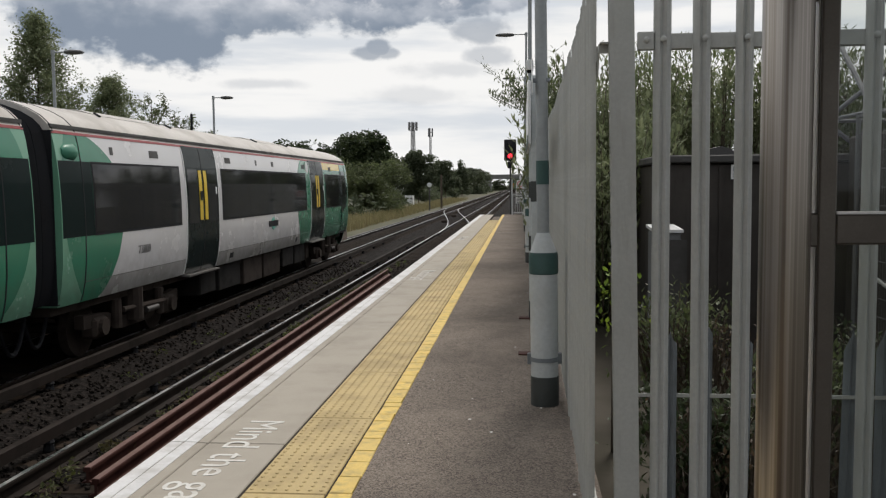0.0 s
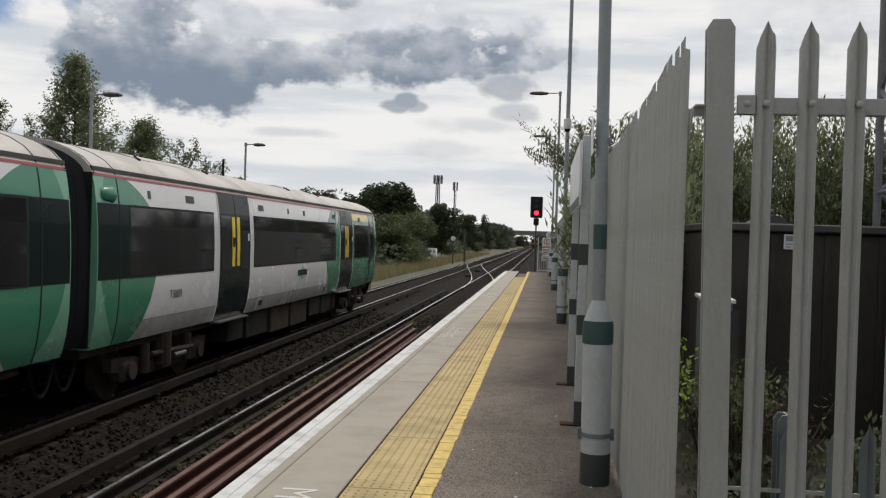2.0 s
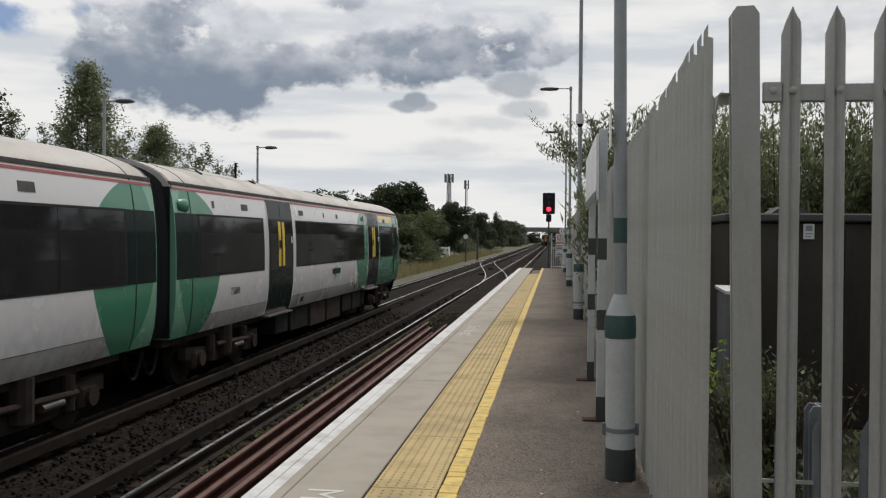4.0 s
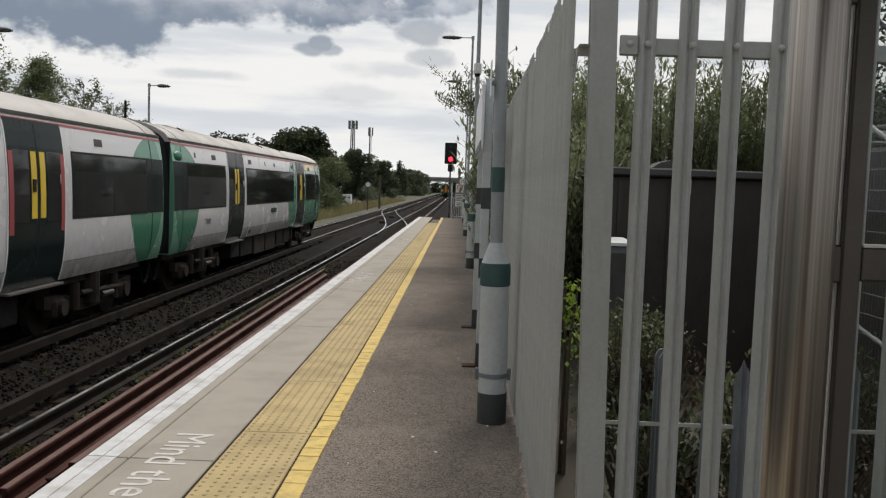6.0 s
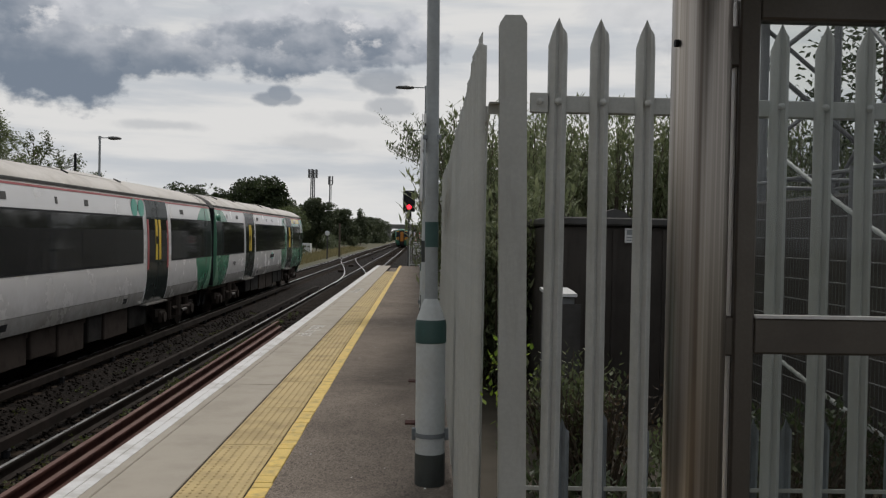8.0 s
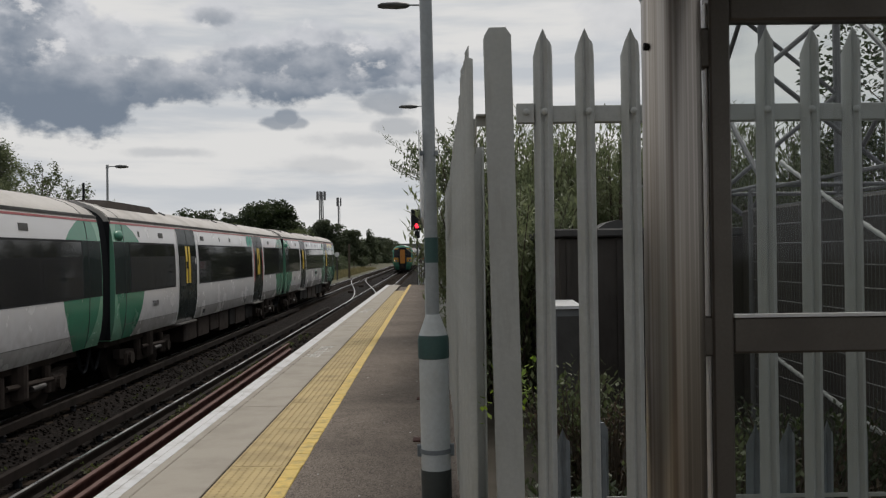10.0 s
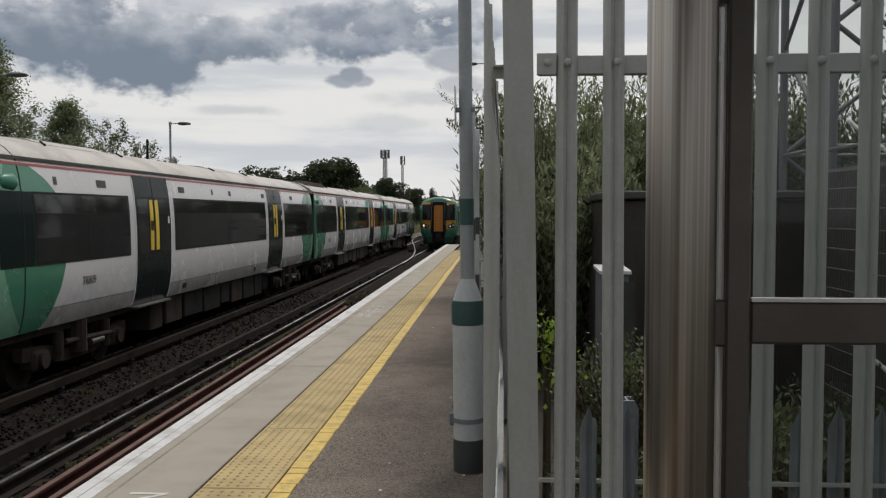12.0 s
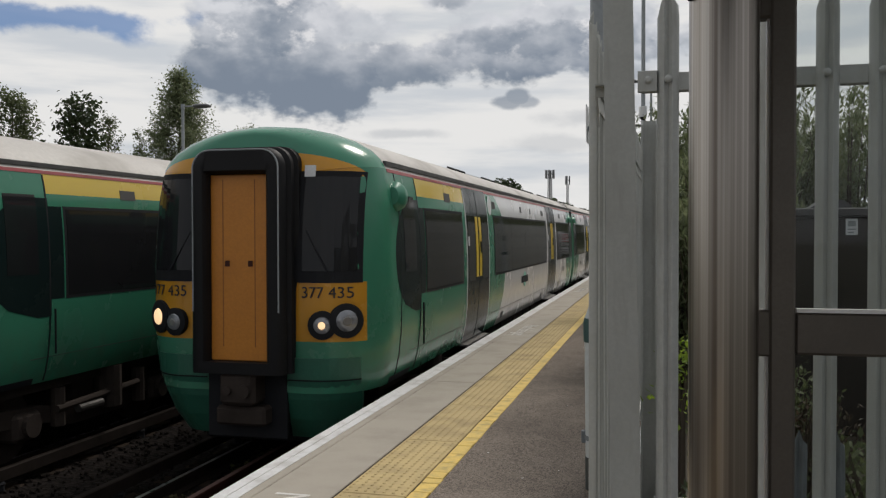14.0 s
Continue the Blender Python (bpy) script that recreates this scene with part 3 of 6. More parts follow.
t = lettering("painted_words", "Mind the gap", 0.325, FADED_PAINT, plat, pose(0.375, 27.1, 0.002, 0, 0, -90) @ Matrix.Diagonal((1, 1.05, 1, 1)), "faded white painted warning words")
# pale litter and spots on the asphalt
rng = random.Random(8)
bm = bmesh.new()
for k in range(46):
    cx, cy, r = rng.uniform(1.42, 2.5), rng.uniform(3.5, 22), rng.uniform(0.006, 0.018)
    vs = [bm.verts.new((cx + r * rng.uniform(0.5, 1) * math.cos(a), cy + r * rng.uniform(0.6, 1.4) * math.sin(a), 0.002)) for a in (0, 1.05, 2.1, 3.14, 4.2, 5.2)]
    bm.faces.new(vs)
tagged(part("chewing_gum", bm, FADED_PAINT, plat, "flattened pale spots"), kind="stuff")

bm = bmesh.new()
box(bm, -9.6, -20, -1.6, FAR_X - 1.45, 44, -0.02, 0.02)
tagged(part("opposite_platform", bm, ASPHALT), "opposite platform behind the far track", "platform", kind="structure")
# land behind the fence: lower rough ground meets the platform back
bm = bmesh.new()
box(bm, 3.61, -14, -1.6, 30, 3.3, -0.6), box(bm, 2.65, 3.47, -1.6, 40, 70, -0.35)
tagged(part("embankment", bm, worn("dark_soil", (0.06, 0.05, 0.035), (0.03, 0.03, 0.018), 0.95, big=0.7, fine=8, amount=0.7)), "dark overgrown soil behind the platform fence", "ground", kind="structure")


# ---- palisade fences ----
def pale_mesh(name, h, w, mat, parent):
    """A pressed steel pale with a W section and a triple-pointed head."""
    bm = bmesh.new()
    half = w / 2
    sec = [(-half, 0.014), (-half * 0.74, -0.006), (-half * 0.38, -0.013), (0.0, 0.000), (half * 0.38, -0.013), (half * 0.74, -0.006), (half, 0.014)]
    top = [h - 0.095, h - 0.055, h - 0.026, h, h - 0.040, h - 0.052, h - 0.060]
    th = 0.003
    f = [[bm.verts.new((x, y, 0)) for x, y in sec], [bm.verts.new((x, y, h - 0.10)) for x, y in sec], [bm.verts.new((x * 0.93, y, z)) for (x, y), z in zip(sec, top)]]
    b = [[bm.verts.new((v.co.x, v.co.y + th, v.co.z)) for v in row] for row in f]
    for a, c in ((0, 1), (1, 2)):
        for k in range(6):
            bm.faces.new((f[a][k], f[a][k + 1], f[c][k + 1], f[c][k]))
            bm.faces.new((b[a][k + 1], b[a][k], b[c][k], b[c][k + 1]))
        for k in (0, 6):
            q = (f[a][k], f[c][k], b[c][k], b[a][k])
            bm.faces.new(q if k == 0 else q[::-1])
    for k in range(6):
        bm.faces.new((f[2][k], f[2][k + 1], b[2][k + 1], b[2][k]))
    return part(name, bm, mat, parent, smooth=True)


def post(bm, w, d, h):
    """A rolled post with flanges and a chamfered head."""
    a, b, t, c = w / 2, d / 2, 0.012, 0.006
    sec = [(-a, -b), (a, -b), (a, -b + t), (c, -b + t), (c, b - t), (a, b - t), (a, b), (-a, b), (-a, b - t), (-c, b - t), (-c, -b + t), (-a, -b + t)]
    return loft(bm, [[(x * k, y, z) for x, y in sec] for z, k in ((-0.6, 1.0), (h - 0.03, 1.0), (h, 0.62))])


PITCH = 0.1655
RETURN_Y = 3.42
FENCE_X = 2.60
back = thing("palisade_fence", "light grey palisade steel fence across the back of the platform", "fence", group="palisade fences")
p0 = pale_mesh("pale", 2.50, 0.072, GALV, back)
p0.matrix_basis = pose(2.801, RETURN_Y - 0.006, 0)
for k in range(1, 17):
    again("pale", p0, pose(2.801 + PITCH * k, RETURN_Y - 0.006, 0, 0, rng.uniform(-0.25, 0.25), 0), back)
for z in (2.155, 0.16):
    bm = bmesh.new()
    box(bm, 2.71, RETURN_Y + 0.012, z, 5.6, RETURN_Y + 0.018, z + 0.062, 0.002), box(bm, 2.71, RETURN_Y + 0.018, z, 5.6, RETURN_Y + 0.058, z + 0.006)
    part("fence_rail", bm, GALV, back)
bm = post(bmesh.new(), 0.100, 0.06, 2.505)
pst = part("fence_post", bm, GALV, back, "upright post with a chamfered head")
pst.matrix_basis = pose(2.676, RETURN_Y + 0.02, 0, 0, -1.0, 0)
bm = bmesh.new()
box(bm, 2.70, RETURN_Y - 0.012, 2.15, 2.765, RETURN_Y + 0.011, 2.222, 0.002)
brk = part("rail_bracket", bm, GALV, back)
bolt = part("bolt", lathe(bmesh.new(), [(0.0135, 0), (0.0135, 0.006), (0.006, 0.0105)], 8), GALV, back)
bolt.matrix_basis = pose(2.735, RETURN_Y - 0.012, 2.19, 90)
for z in (2.19, 0.19):
    for k in range(17):
        again("bolt", bolt, pose(2.801 + PITCH * k, RETURN_Y - 0.02, z, 90), back)

SIDE_Y = 3.63


def fence_x(y):
    """The fence closes slowly on its straight line."""
    return FENCE_X - 0.067 * max(0.0, 1 - (y - SIDE_Y) / 5.4)


side = thing("palisade_fence", "light grey palisade steel fence along the back edge of the platform", "fence", group="palisade fences")
q0 = pale_mesh("pale", 2.44, 0.072, GALV, side)
q0.matrix_basis = pose(fence_x(SIDE_Y), SIDE_Y, 0.05, 0, 0, -90)
n_side = int((END_Y - SIDE_Y) / PITCH)
for k in range(1, n_side):
    again("pale", q0, pose(fence_x(SIDE_Y + PITCH * k) + rng.uniform(-0.004, 0.004), SIDE_Y + PITCH * k, 0.05, rng.uniform(-0.2, 0.2), 0, -90), side)
for z in (2.13, 0.16):
    bm = bmesh.new()
    loft(bm, [[(fence_x(y) + a, y, z + b) for a, b in ((0.014, 0.0), (0.020, 0.0), (0.020, 0.056), (0.028, 0.056), (0.028, 0.062), (0.014, 0.062))][::-1] for y in (SIDE_Y - 0.06, 9.03, END_Y)])
    part("fence_rail", bm, GALV, side)
bm = post(bmesh.new(), 0.098, 0.1, 2.40)
ps0 = part("fence_post", bm, GALV, side)
ps0.matrix_basis = pose(FENCE_X + 0.10, 6.2, 0, 0, 0, 90)
for k in range(1, 15):
    again("fence_post", ps0, pose(FENCE_X + 0.10, 6.2 + 2.85 * k, 0, 0, 0, 90), side)
# diagonal stay at the corner
bm = bmesh.new()
box(bm, fence_x(SIDE_Y) + 0.02, RETURN_Y + 0.03, 2.185, 2.61, RETURN_Y + 0.075, 2.191), box(bm, fence_x(SIDE_Y) + 0.02, RETURN_Y + 0.069, 2.150, 2.61, RETURN_Y + 0.075, 2.185)
loft(bm, [[(fence_x(SIDE_Y) + 0.02 + d, SIDE_Y - 0.02, 2.19), (fence_x(SIDE_Y) + 0.02 + d, RETURN_Y + 0.08, 2.19), (fence_x(SIDE_Y) + 0.02 + d, SIDE_Y - 0.02, 2.06)] for d in (0.0, 0.006)])
part("corner_bracket", bm, GALV, side)
# white gravel board at the foot of the fence
bm = bmesh.new()
loft(bm, [[(fence_x(y) + a, y, b) for a, b in ((0.025, -0.3), (0.06, -0.3), (0.06, 0.05), (0.025, 0.05))][::-1] for y in (SIDE_Y, 9.03, END_Y)])
tagged(part("gravel_board", bm, COL_DARK), "pale edging board along the foot of the fence", "edging board")

old = thing("old_palisade_fence", "old low blue-grey palisade fence behind the newer one", "fence", group="palisade fences")
o0 = pale_mesh("pale", 1.25, 0.07, OLD_STEEL, old)
o0.matrix_basis = pose(2.95, 4.05, -0.36)
for k in range(1, 20):
    again("pale", o0, pose(2.95 + 0.172 * k, 4.05 + 0.012 * k, -0.36, rng.uniform(-1, 1), rng.uniform(-1.2, 1.2), 0), old)
for z in (0.56, -0.1):
    bm = bmesh.new()
    box(bm, 2.75, 4.075, z, 6.3, 4.08, z + 0.018), box(bm, 2.75, 4.08, z, 6.3, 4.115, z + 0.005)
    part("fence_rail", bm, GALV, old)
for x in (3.12, 5.6):
    b = part("fence_post", post(bmesh.new(), 0.09, 0.09, 0.90), OLD_STEEL, old)
    b.location = (x, 4.16, 0)


# ---- lamp columns ----
def lamp_column(x, y, label, camera_dome=False, sign=False, side_arm=-1, h=6.75, z0=0.0, grey=None, heads=True, plain=False, reach=1.0, tilt=0.0):
    lc = thing("street_lamp", label, "lamp", pose(x, y, z0, 0, tilt, 0), "platform lamps")
    grey = grey or COL_GREY
    if plain:
        part("column", lathe(bmesh.new(), [(0.065, 0), (0.065, 1.2), (0.045, 1.25), (0.038, h)], 12), COL_DARK, lc, smooth=True)
    else:
        part("column_base", lathe(bmesh.new(), [(0.103, 0.0), (0.103, 0.215)], 24), BASE_DARK, lc, "dark painted foot", True)
        part("lower_column", lathe(bmesh.new(), [(0.1, 0.213), (0.1, 0.965)], 24), grey, lc, smooth=True)
        part("green_collar", lathe(bmesh.new(), [(0.1, 0.962), (0.106, 0.968), (0.106, 1.09), (0.1, 1.12)], 24), COL_GREEN, lc, smooth=True)
        part("taper", lathe(bmesh.new(), [(0.098, 1.118), (0.052, 1.245), (0.046, 1.26)], 24), grey, lc, smooth=True)
        part("upper_column", lathe(bmesh.new(), [(0.045, 1.255), (0.043, 3.0), (0.036, h)], 20), COL_DARK, lc, smooth=True)
        part("green_band", lathe(bmesh.new(), [(0.0468, 1.61), (0.0468, 1.78)], 20), COL_GREEN, lc, smooth=True)
        bm = lathe(bmesh.new(), [(0.106, 0.325), (0.106, 0.355)], 24)
        box(bm, -0.125, -0.02, 0.30, -0.095, 0.02, 0.38, 0.004), box(bm, 0.095, -0.02, 0.30, 0.125, 0.02, 0.38, 0.004)
        part("strap", bm, OLD_STEEL, lc, "metal clamp band")
    if heads:
        s = side_arm
        bm = tube(bmesh.new(), (0, 0, h - 0.03), (s * 0.42 * reach, 0, h - 0.03), 0.018, n=8)
        tube(bm, (0, 0, h - 0.1), (0, 0, h + 0.03), 0.05, n=12)
        part("arm", bm, COL_DARK, lc)
        secs = []
        for u, w, t, b in ((0.40, 0.05, 0.02, -0.03), (0.46, 0.10, 0.045, -0.06), (0.65, 0.14, 0.06, -0.075), (0.95, 0.13, 0.04, -0.06), (1.04, 0.06, 0.0, -0.045)):
            secs.append([(s * u * reach, w * math.cos(a), h - 0.03 + (t if math.sin(a) > 0 else -b) * math.sin(a)) for a in (k * math.pi / 6 for k in range(12))])
        part("lantern", loft(bmesh.new(), secs), worn("lantern_grey_" + str(round(y)), (0.10, 0.105, 0.11), (0.06, 0.06, 0.06), 0.5, big=3, fine=40, amount=0.4), lc, "dark grey lantern head", True)
    if camera_dome:
        bm = lathe(bmesh.new(), [(0.03, 0.20), (0.075, 0.19), (0.08, 0.02), (0.07, -0.01)][::-1], 16, (-0.005, -0.02, 3.95))
        d = part("camera_dome", bm, SIGN_WHITE, lc, "white security camera housing", True)
        part("dome_glass", lathe(bmesh.new(), [(0.01, -0.075), (0.04, -0.065), (0.062, -0.03), (0.066, -0.008)], 16, (-0.005, -0.02, 3.95)), TRAIN_GLASS, d, smooth=True)
    if sign:
        bm = bmesh.new()
        box(bm, -0.070, -0.09, 2.26, -0.064, 0.09, 2.50, 0.002)
        sg = part("sign_plate", bm, SIGN_WHITE, lc, "small white sign plate seen edge on")
        part("sign_clamp", box(bmesh.new(), -0.064, -0.03, 2.34, 0.06, 0.03, 2.365), OLD_STEEL, sg)
    return lc


lamp_column(2.40, 6.12, "pale grey lamp column with green bands beside the fence", sign=True, tilt=-0.6)
lamp_column(2.415, 17.9, "pale grey lamp column with a white camera dome", camera_dome=True)
lamp_column(2.415, 30.1, "pale grey lamp column with a dark lantern on an arm")
lamp_column(2.415, 42.3, "pale grey lamp column with a dark lantern on an arm")
lamp_column(-9.62, 21.3, "grey lamp post on the opposite platform", side_arm=1, h=5.1, plain=True, reach=0.78)
lamp_column(-9.10, 31.5, "grey lamp post on the opposite platform", side_arm=1, h=4.95, plain=True, reach=0.72)

# ---- station name board on two posts ----
board = thing("station_board", "station name board on two grey posts with dark bands", "sign", pose(2.36, 0, 0))
for y in (8.02, 10.25):
    bm = bmesh.new()
    box(bm, -0.038, y - 0.038, 0.0, 0.038, y + 0.038, 2.62, 0.006)
    p = part("post", bm, COL_GREY, board)
    for z0, z1 in ((0.0, 0.22), (0.82, 1.0), (1.45, 1.64)):
        part("band", box(bmesh.new(), -0.041, y - 0.041, z0, 0.041, y + 0.041, z1), BASE_DARK, p, "dark painted band")
    bm = bmesh.new()
    box(bm, -0.16, y - 0.07, 0.001, 0.07, y + 0.07, 0.014, 0.003)
    part("base_plate", bm, RUST, p)
bm = bmesh.new()
box(bm, -0.068, 7.85, 1.98, -0.042, 10.5, 2.56, 0.008)
pn = part("panel", bm, SIGN_WHITE, board)
part("green_border", box(bmesh.new(), -0.072, 7.85, 1.98, -0.0685, 10.5, 2.06), COL_GREEN, pn)


# ---- shelter end ----
GLASS_Y = 2.06
ALUMINIUM = worn("bright_aluminium", (0.70, 0.70, 0.70), (0.5, 0.5, 0.49), 0.35, big=3, fine=60, amount=0.5, relief=0)
shelter = thing("platform_shelter", "bronze-framed glazed platform shelter with a stainless steel column", "shelter")
part("column", lathe(bmesh.new(), [(0.062, 0.0), (0.062, 2.24)], 40, (2.892, GLASS_Y - 0.02, 0)), STEEL_BRUSHED, shelter, "brushed stainless steel round column", True)
part("column_cap", lathe(bmesh.new(), [(0.060, 2.20), (0.076, 2.228), (0.076, 2.33)], 28, (2.892, GLASS_Y - 0.02, 0)), COL_DARK, shelter, "grey column head", True)
bm = bmesh.new()
for x0, x1 in ((2.972, 3.016), (3.462, 3.512)):
    box(bm, x0, GLASS_Y - 0.028, 0.0, x1, GLASS_Y + 0.028, 2.222, 0.004)
part("frame_stile", bm, FRAME_BRONZE, shelter)
for z0, z1 in ((2.160, 2.222), (1.450, 1.528), (0.12, 0.19)):
    bm = bmesh.new()
    box(bm, 3.016, GLASS_Y - 0.024, z0, 3.462, GLASS_Y + 0.024, z1, 0.005)
    part("frame_rail", bm, FRAME_BRONZE, shelter)
    part("bright_bead", box(bmesh.new(), 3.018, GLASS_Y - 0.027, z1 - 0.001, 3.460, GLASS_Y - 0.012, z1 + 0.006), ALUMINIUM, shelter, "bright glazing bead")
bm = bmesh.new()
box(bm, 2.9675, GLASS_Y - 0.012, 0.1, 2.9715, GLASS_Y + 0.012, 2.2)
part("edge_strip", bm, ALUMINIUM, shelter, "bright metal edge strip")
for z in (0.35, 1.445, 2.06):
    bm = bmesh.new()
    box(bm, 2.945, GLASS_Y - 0.022, z, 2.979, GLASS_Y + 0.016, z + 0.085, 0.004)
    part("bracket", bm, FRAME_BRONZE, shelter, "dark bronze bracket")
part("stud", lathe(bmesh.new(), [(0.008, 0), (0.008, 0.008)], 8), BLACK, shelter).matrix_basis = pose(2.835, GLASS_Y - 0.045, 2.10, 0, -90, 0)
for z0, z1 in ((0.19, 1.450), (1.528, 2.160)):
    g1 = part("pane", box(bmesh.new(), 3.014, GLASS_Y - 0.004, z0 - 0.004, 3.464, GLASS_Y + 0.004, z1 + 0.004), GLASS, shelter, "clear glass pane")
    g1.visible_shadow = False
# canopy: a sloping arm and a thin roof
bm = bmesh.new()
loft(bm, [[(2.93, y, 2.24), (2.82, y, 2.235), (2.62, y, 2.33), (2.30, y, 2.50), (2.30, y, 2.54), (2.62, y, 2.44), (2.93, y, 2.44)] for y in (GLASS_Y - 0.06, GLASS_Y + 0.02)])
part("canopy_arm", bm, COL_DARK, shelter, "grey tapering roof arm")
bm = bmesh.new()
loft(bm, [[(3.6, y, 2.46), (2.62, y, 2.47), (2.28, y, 2.56), (2.28, y, 2.58), (2.62, y, 2.50), (3.6, y, 2.49)] for y in (-2.6, GLASS_Y + 0.04)])
part("canopy_roof", bm, GREY_BOX, shelter, "thin grey roof sheet")
for y in (-2.4,):
    part("rear_column", lathe(bmesh.new(), [(0.062, 0.0), (0.062, 2.46)], 24, (2.892, y, 0)), STEEL_BRUSHED, shelter, smooth=True)

# ---- things behind the fence ----
cab = thing("equipment_cabin", "dark brown equipment cabin with a flat lipped roof", "cabin", pose(3.78, 9.7, -0.35))
bm = bmesh.new()
box(bm, 0, 0, 0, 4.6, 3.0, 2.18, 0.02)
part("wall", bm, SHED, cab)
for k in range(9):
    part("cladding_rib", box(bmesh.new(), 0.08 + k * 0.55, -0.025, 0.05, 0.13 + k * 0.55, -0.001, 2.14), SHED, cab)
bm = bmesh.new()
box(bm, -0.05, -0.08, 2.181, 4.66, 3.06, 2.27, 0.015)
part("roof", bm, GREY_BOX, cab)
bm = bmesh.new()
box(bm, 0.755, -0.034, 2.00, 0.865, -0.026, 2.16)
st = part("notice", bm, SIGN_WHITE, cab, "small white warning notice")
for x0, z0, x1, z1 in ((0.775, 2.085, 0.845, 2.14), (0.775, 2.05, 0.845, 2.062), (0.775, 2.02, 0.83, 2.032)):
    part("notice_mark", box(bmesh.new(), x0, -0.037, z0, x1, -0.035, z1), COL_DARK, st)
lamp = part("vent_hood", loft(bmesh.new(), [[(0.45, y, 2.272), (0.85, y, 2.272), (0.78, y, 2.34), (0.68, y, 2.37), (0.55, y, 2.34)] for y in (0.1, 0.5)]), GREY_BOX, cab)

loc = thing("trackside_cabinet", "grey metal trackside cabinet with a pale sloping lid", "cabinet", pose(3.56, 8.6, -0.35))
bm = bmesh.new()
box(bm, 0, 0, 0, 0.25, 0.5, 1.47, 0.01)
part("body", bm, worn("cabinet_grey", (0.17, 0.18, 0.19), (0.10, 0.10, 0.10), 0.6, big=2, fine=30, amount=0.6), loc)
bm = bmesh.new()
loft(bm, [[(-0.02, y, z), (0.27, y, z), (0.27, y, z + 0.03), (-0.02, y, z + 0.03)] for y, z in ((-0.03, 1.471), (0.53, 1.50))])
part("lid", bm, SIGN_WHITE, loc, "pale sloping lid")
part("door_seam", box(bmesh.new(), 0.03, -0.006, 0.1, 0.31, 0.0, 1.4), GREY_BOX, loc)

# lattice mast with mesh compound
mast = thing("lattice_mast", "steel lattice mast with diagonal bracing", "mast")
LEGS = ((6.16, 10.0), (7.76, 10.0), (7.76, 11.6), (6.16, 11.6))
for x, y in LEGS:
    part("leg", tube(bmesh.new(), (x, y, -0.4), (x, y, 9.0), 0.05, n=10), MAST_STEEL, mast)
for k in range(7):
    z = -0.2 + k * 1.3
    for (x0, y0), (x1, y1) in zip(LEGS, LEGS[1:] + LEGS[:1]):
        a, b = ((x0, y0), (x1, y1)) if k % 2 else ((x1, y1), (x0, y0))
        part("brace", tube(bmesh.new(), (*a, z), (*b, z + 1.3), 0.03, n=8), MAST_STEEL, mast)
        if k % 2 == 0:
            part("ring_beam", tube(bmesh.new(), (x0, y0, z), (x1, y1, z), 0.025, n=8), MAST_STEEL, mast)
mesh = thing("mesh_fence", "dark welded mesh compound fence panels round the mast", "fence")


def mesh_panel(p, q, z0, h0, h1):
    d = Vector((q[0] - p[0], q[1] - p[1], 0))
    ln = d.length
    bm = bmesh.new()
    nv, nh = int(ln / 0.05), 16
    for k in range(nv + 1):
        u = k / nv
        a = Vector((p[0], p[1], z0)) + d * u
        h = h0 + (h1 - h0) * u
        tube(bm, a, a + Vector((0, 0, h)), 0.0016, n=3, cap=False)
    for k in range(nh + 1):
        v = k / nh
        tube(bm, Vector((p[0], p[1], z0 + h0 * v)), Vector((q[0], q[1], z0 + h1 * v)), 0.0045 if k < nh else 0.016, n=5, cap=False)
    part("mesh_panel", bm, MAST_STEEL, mesh)
    part("mesh_post", tube(bmesh.new(), (p[0], p[1], z0 - 0.05), (p[0], p[1], z0 + h0 + 0.03), 0.024, n=8), MAST_STEEL, mesh)


mesh_panel((5.28, 8.05), (5.30, 6.2), -0.35, 2.55, 2.55)
mesh_panel((5.30, 6.2), (5.34, 4.45), -0.35, 2.55, 2.55)
bm = bmesh.new()
box(bm, 5.75, 4.6, -0.4, 9.6, 9.6, 2.1, 0.03)
tagged(part("equipment_hut", bm, SHED), "dark flat-roofed equipment hut behind the mesh fence", "hut")
for ya, za, yb, zb in ((7.25, 2.38, 4.55, 1.36), (7.45, 0.78, 4.55, 0.36)):
    cable = bmesh.new()
    pts = [Vector((5.24, ya + u * (yb - ya), za + (zb - za) * u - 0.04 * math.sin(u * 3.1))) for u in (k / 40 for k in range(41))]
    for k, (a, b) in enumerate(zip(pts, pts[1:])):
        tube(cable, a, b, 0.014 if k % 2 else 0.018, n=8)
    part("ribbed_conduit", cable, GALV, mesh, "pale ribbed cable conduit")


# ---- plants ----
def leaves(bm, rng, blobs, n, size, thin=0.5, up=0.0):
    """Small leaves strewn through uneven blobs (centre, radii)."""
    total = sum(r[0] * r[1] * r[2] for c, r in blobs)
    for c, r in blobs:
        for _ in range(int(n * r[0] * r[1] * r[2] / total)):
            d = Vector((rng.gauss(0, 1), rng.gauss(0, 1), rng.gauss(0, 1))).normalized()
            d *= rng.uniform(0.25, 1.0) ** 0.45
            p = Vector((c[0] + d.x * r[0], c[1] + d.y * r[1], c[2] + d.z * r[2]))
            if noise.noise(p * (0.55 / max(0.25, min(r)))) < -0.12:
                continue
            s = size * rng.uniform(0.6, 1.5)
            e = Euler((rng.uniform(-1.2, 1.2), rng.uniform(-1.2, 1.2), rng.uniform(0, 6.28))).to_matrix()
            a = [p + e @ Vector(v) for v in ((0, -s, 0), (s * thin, 0, s * 0.15), (0, s, 0), (-s * thin, 0, s * 0.15))]
            vs = [bm.verts.new(v) for v in a]
            bm.faces.new(vs)


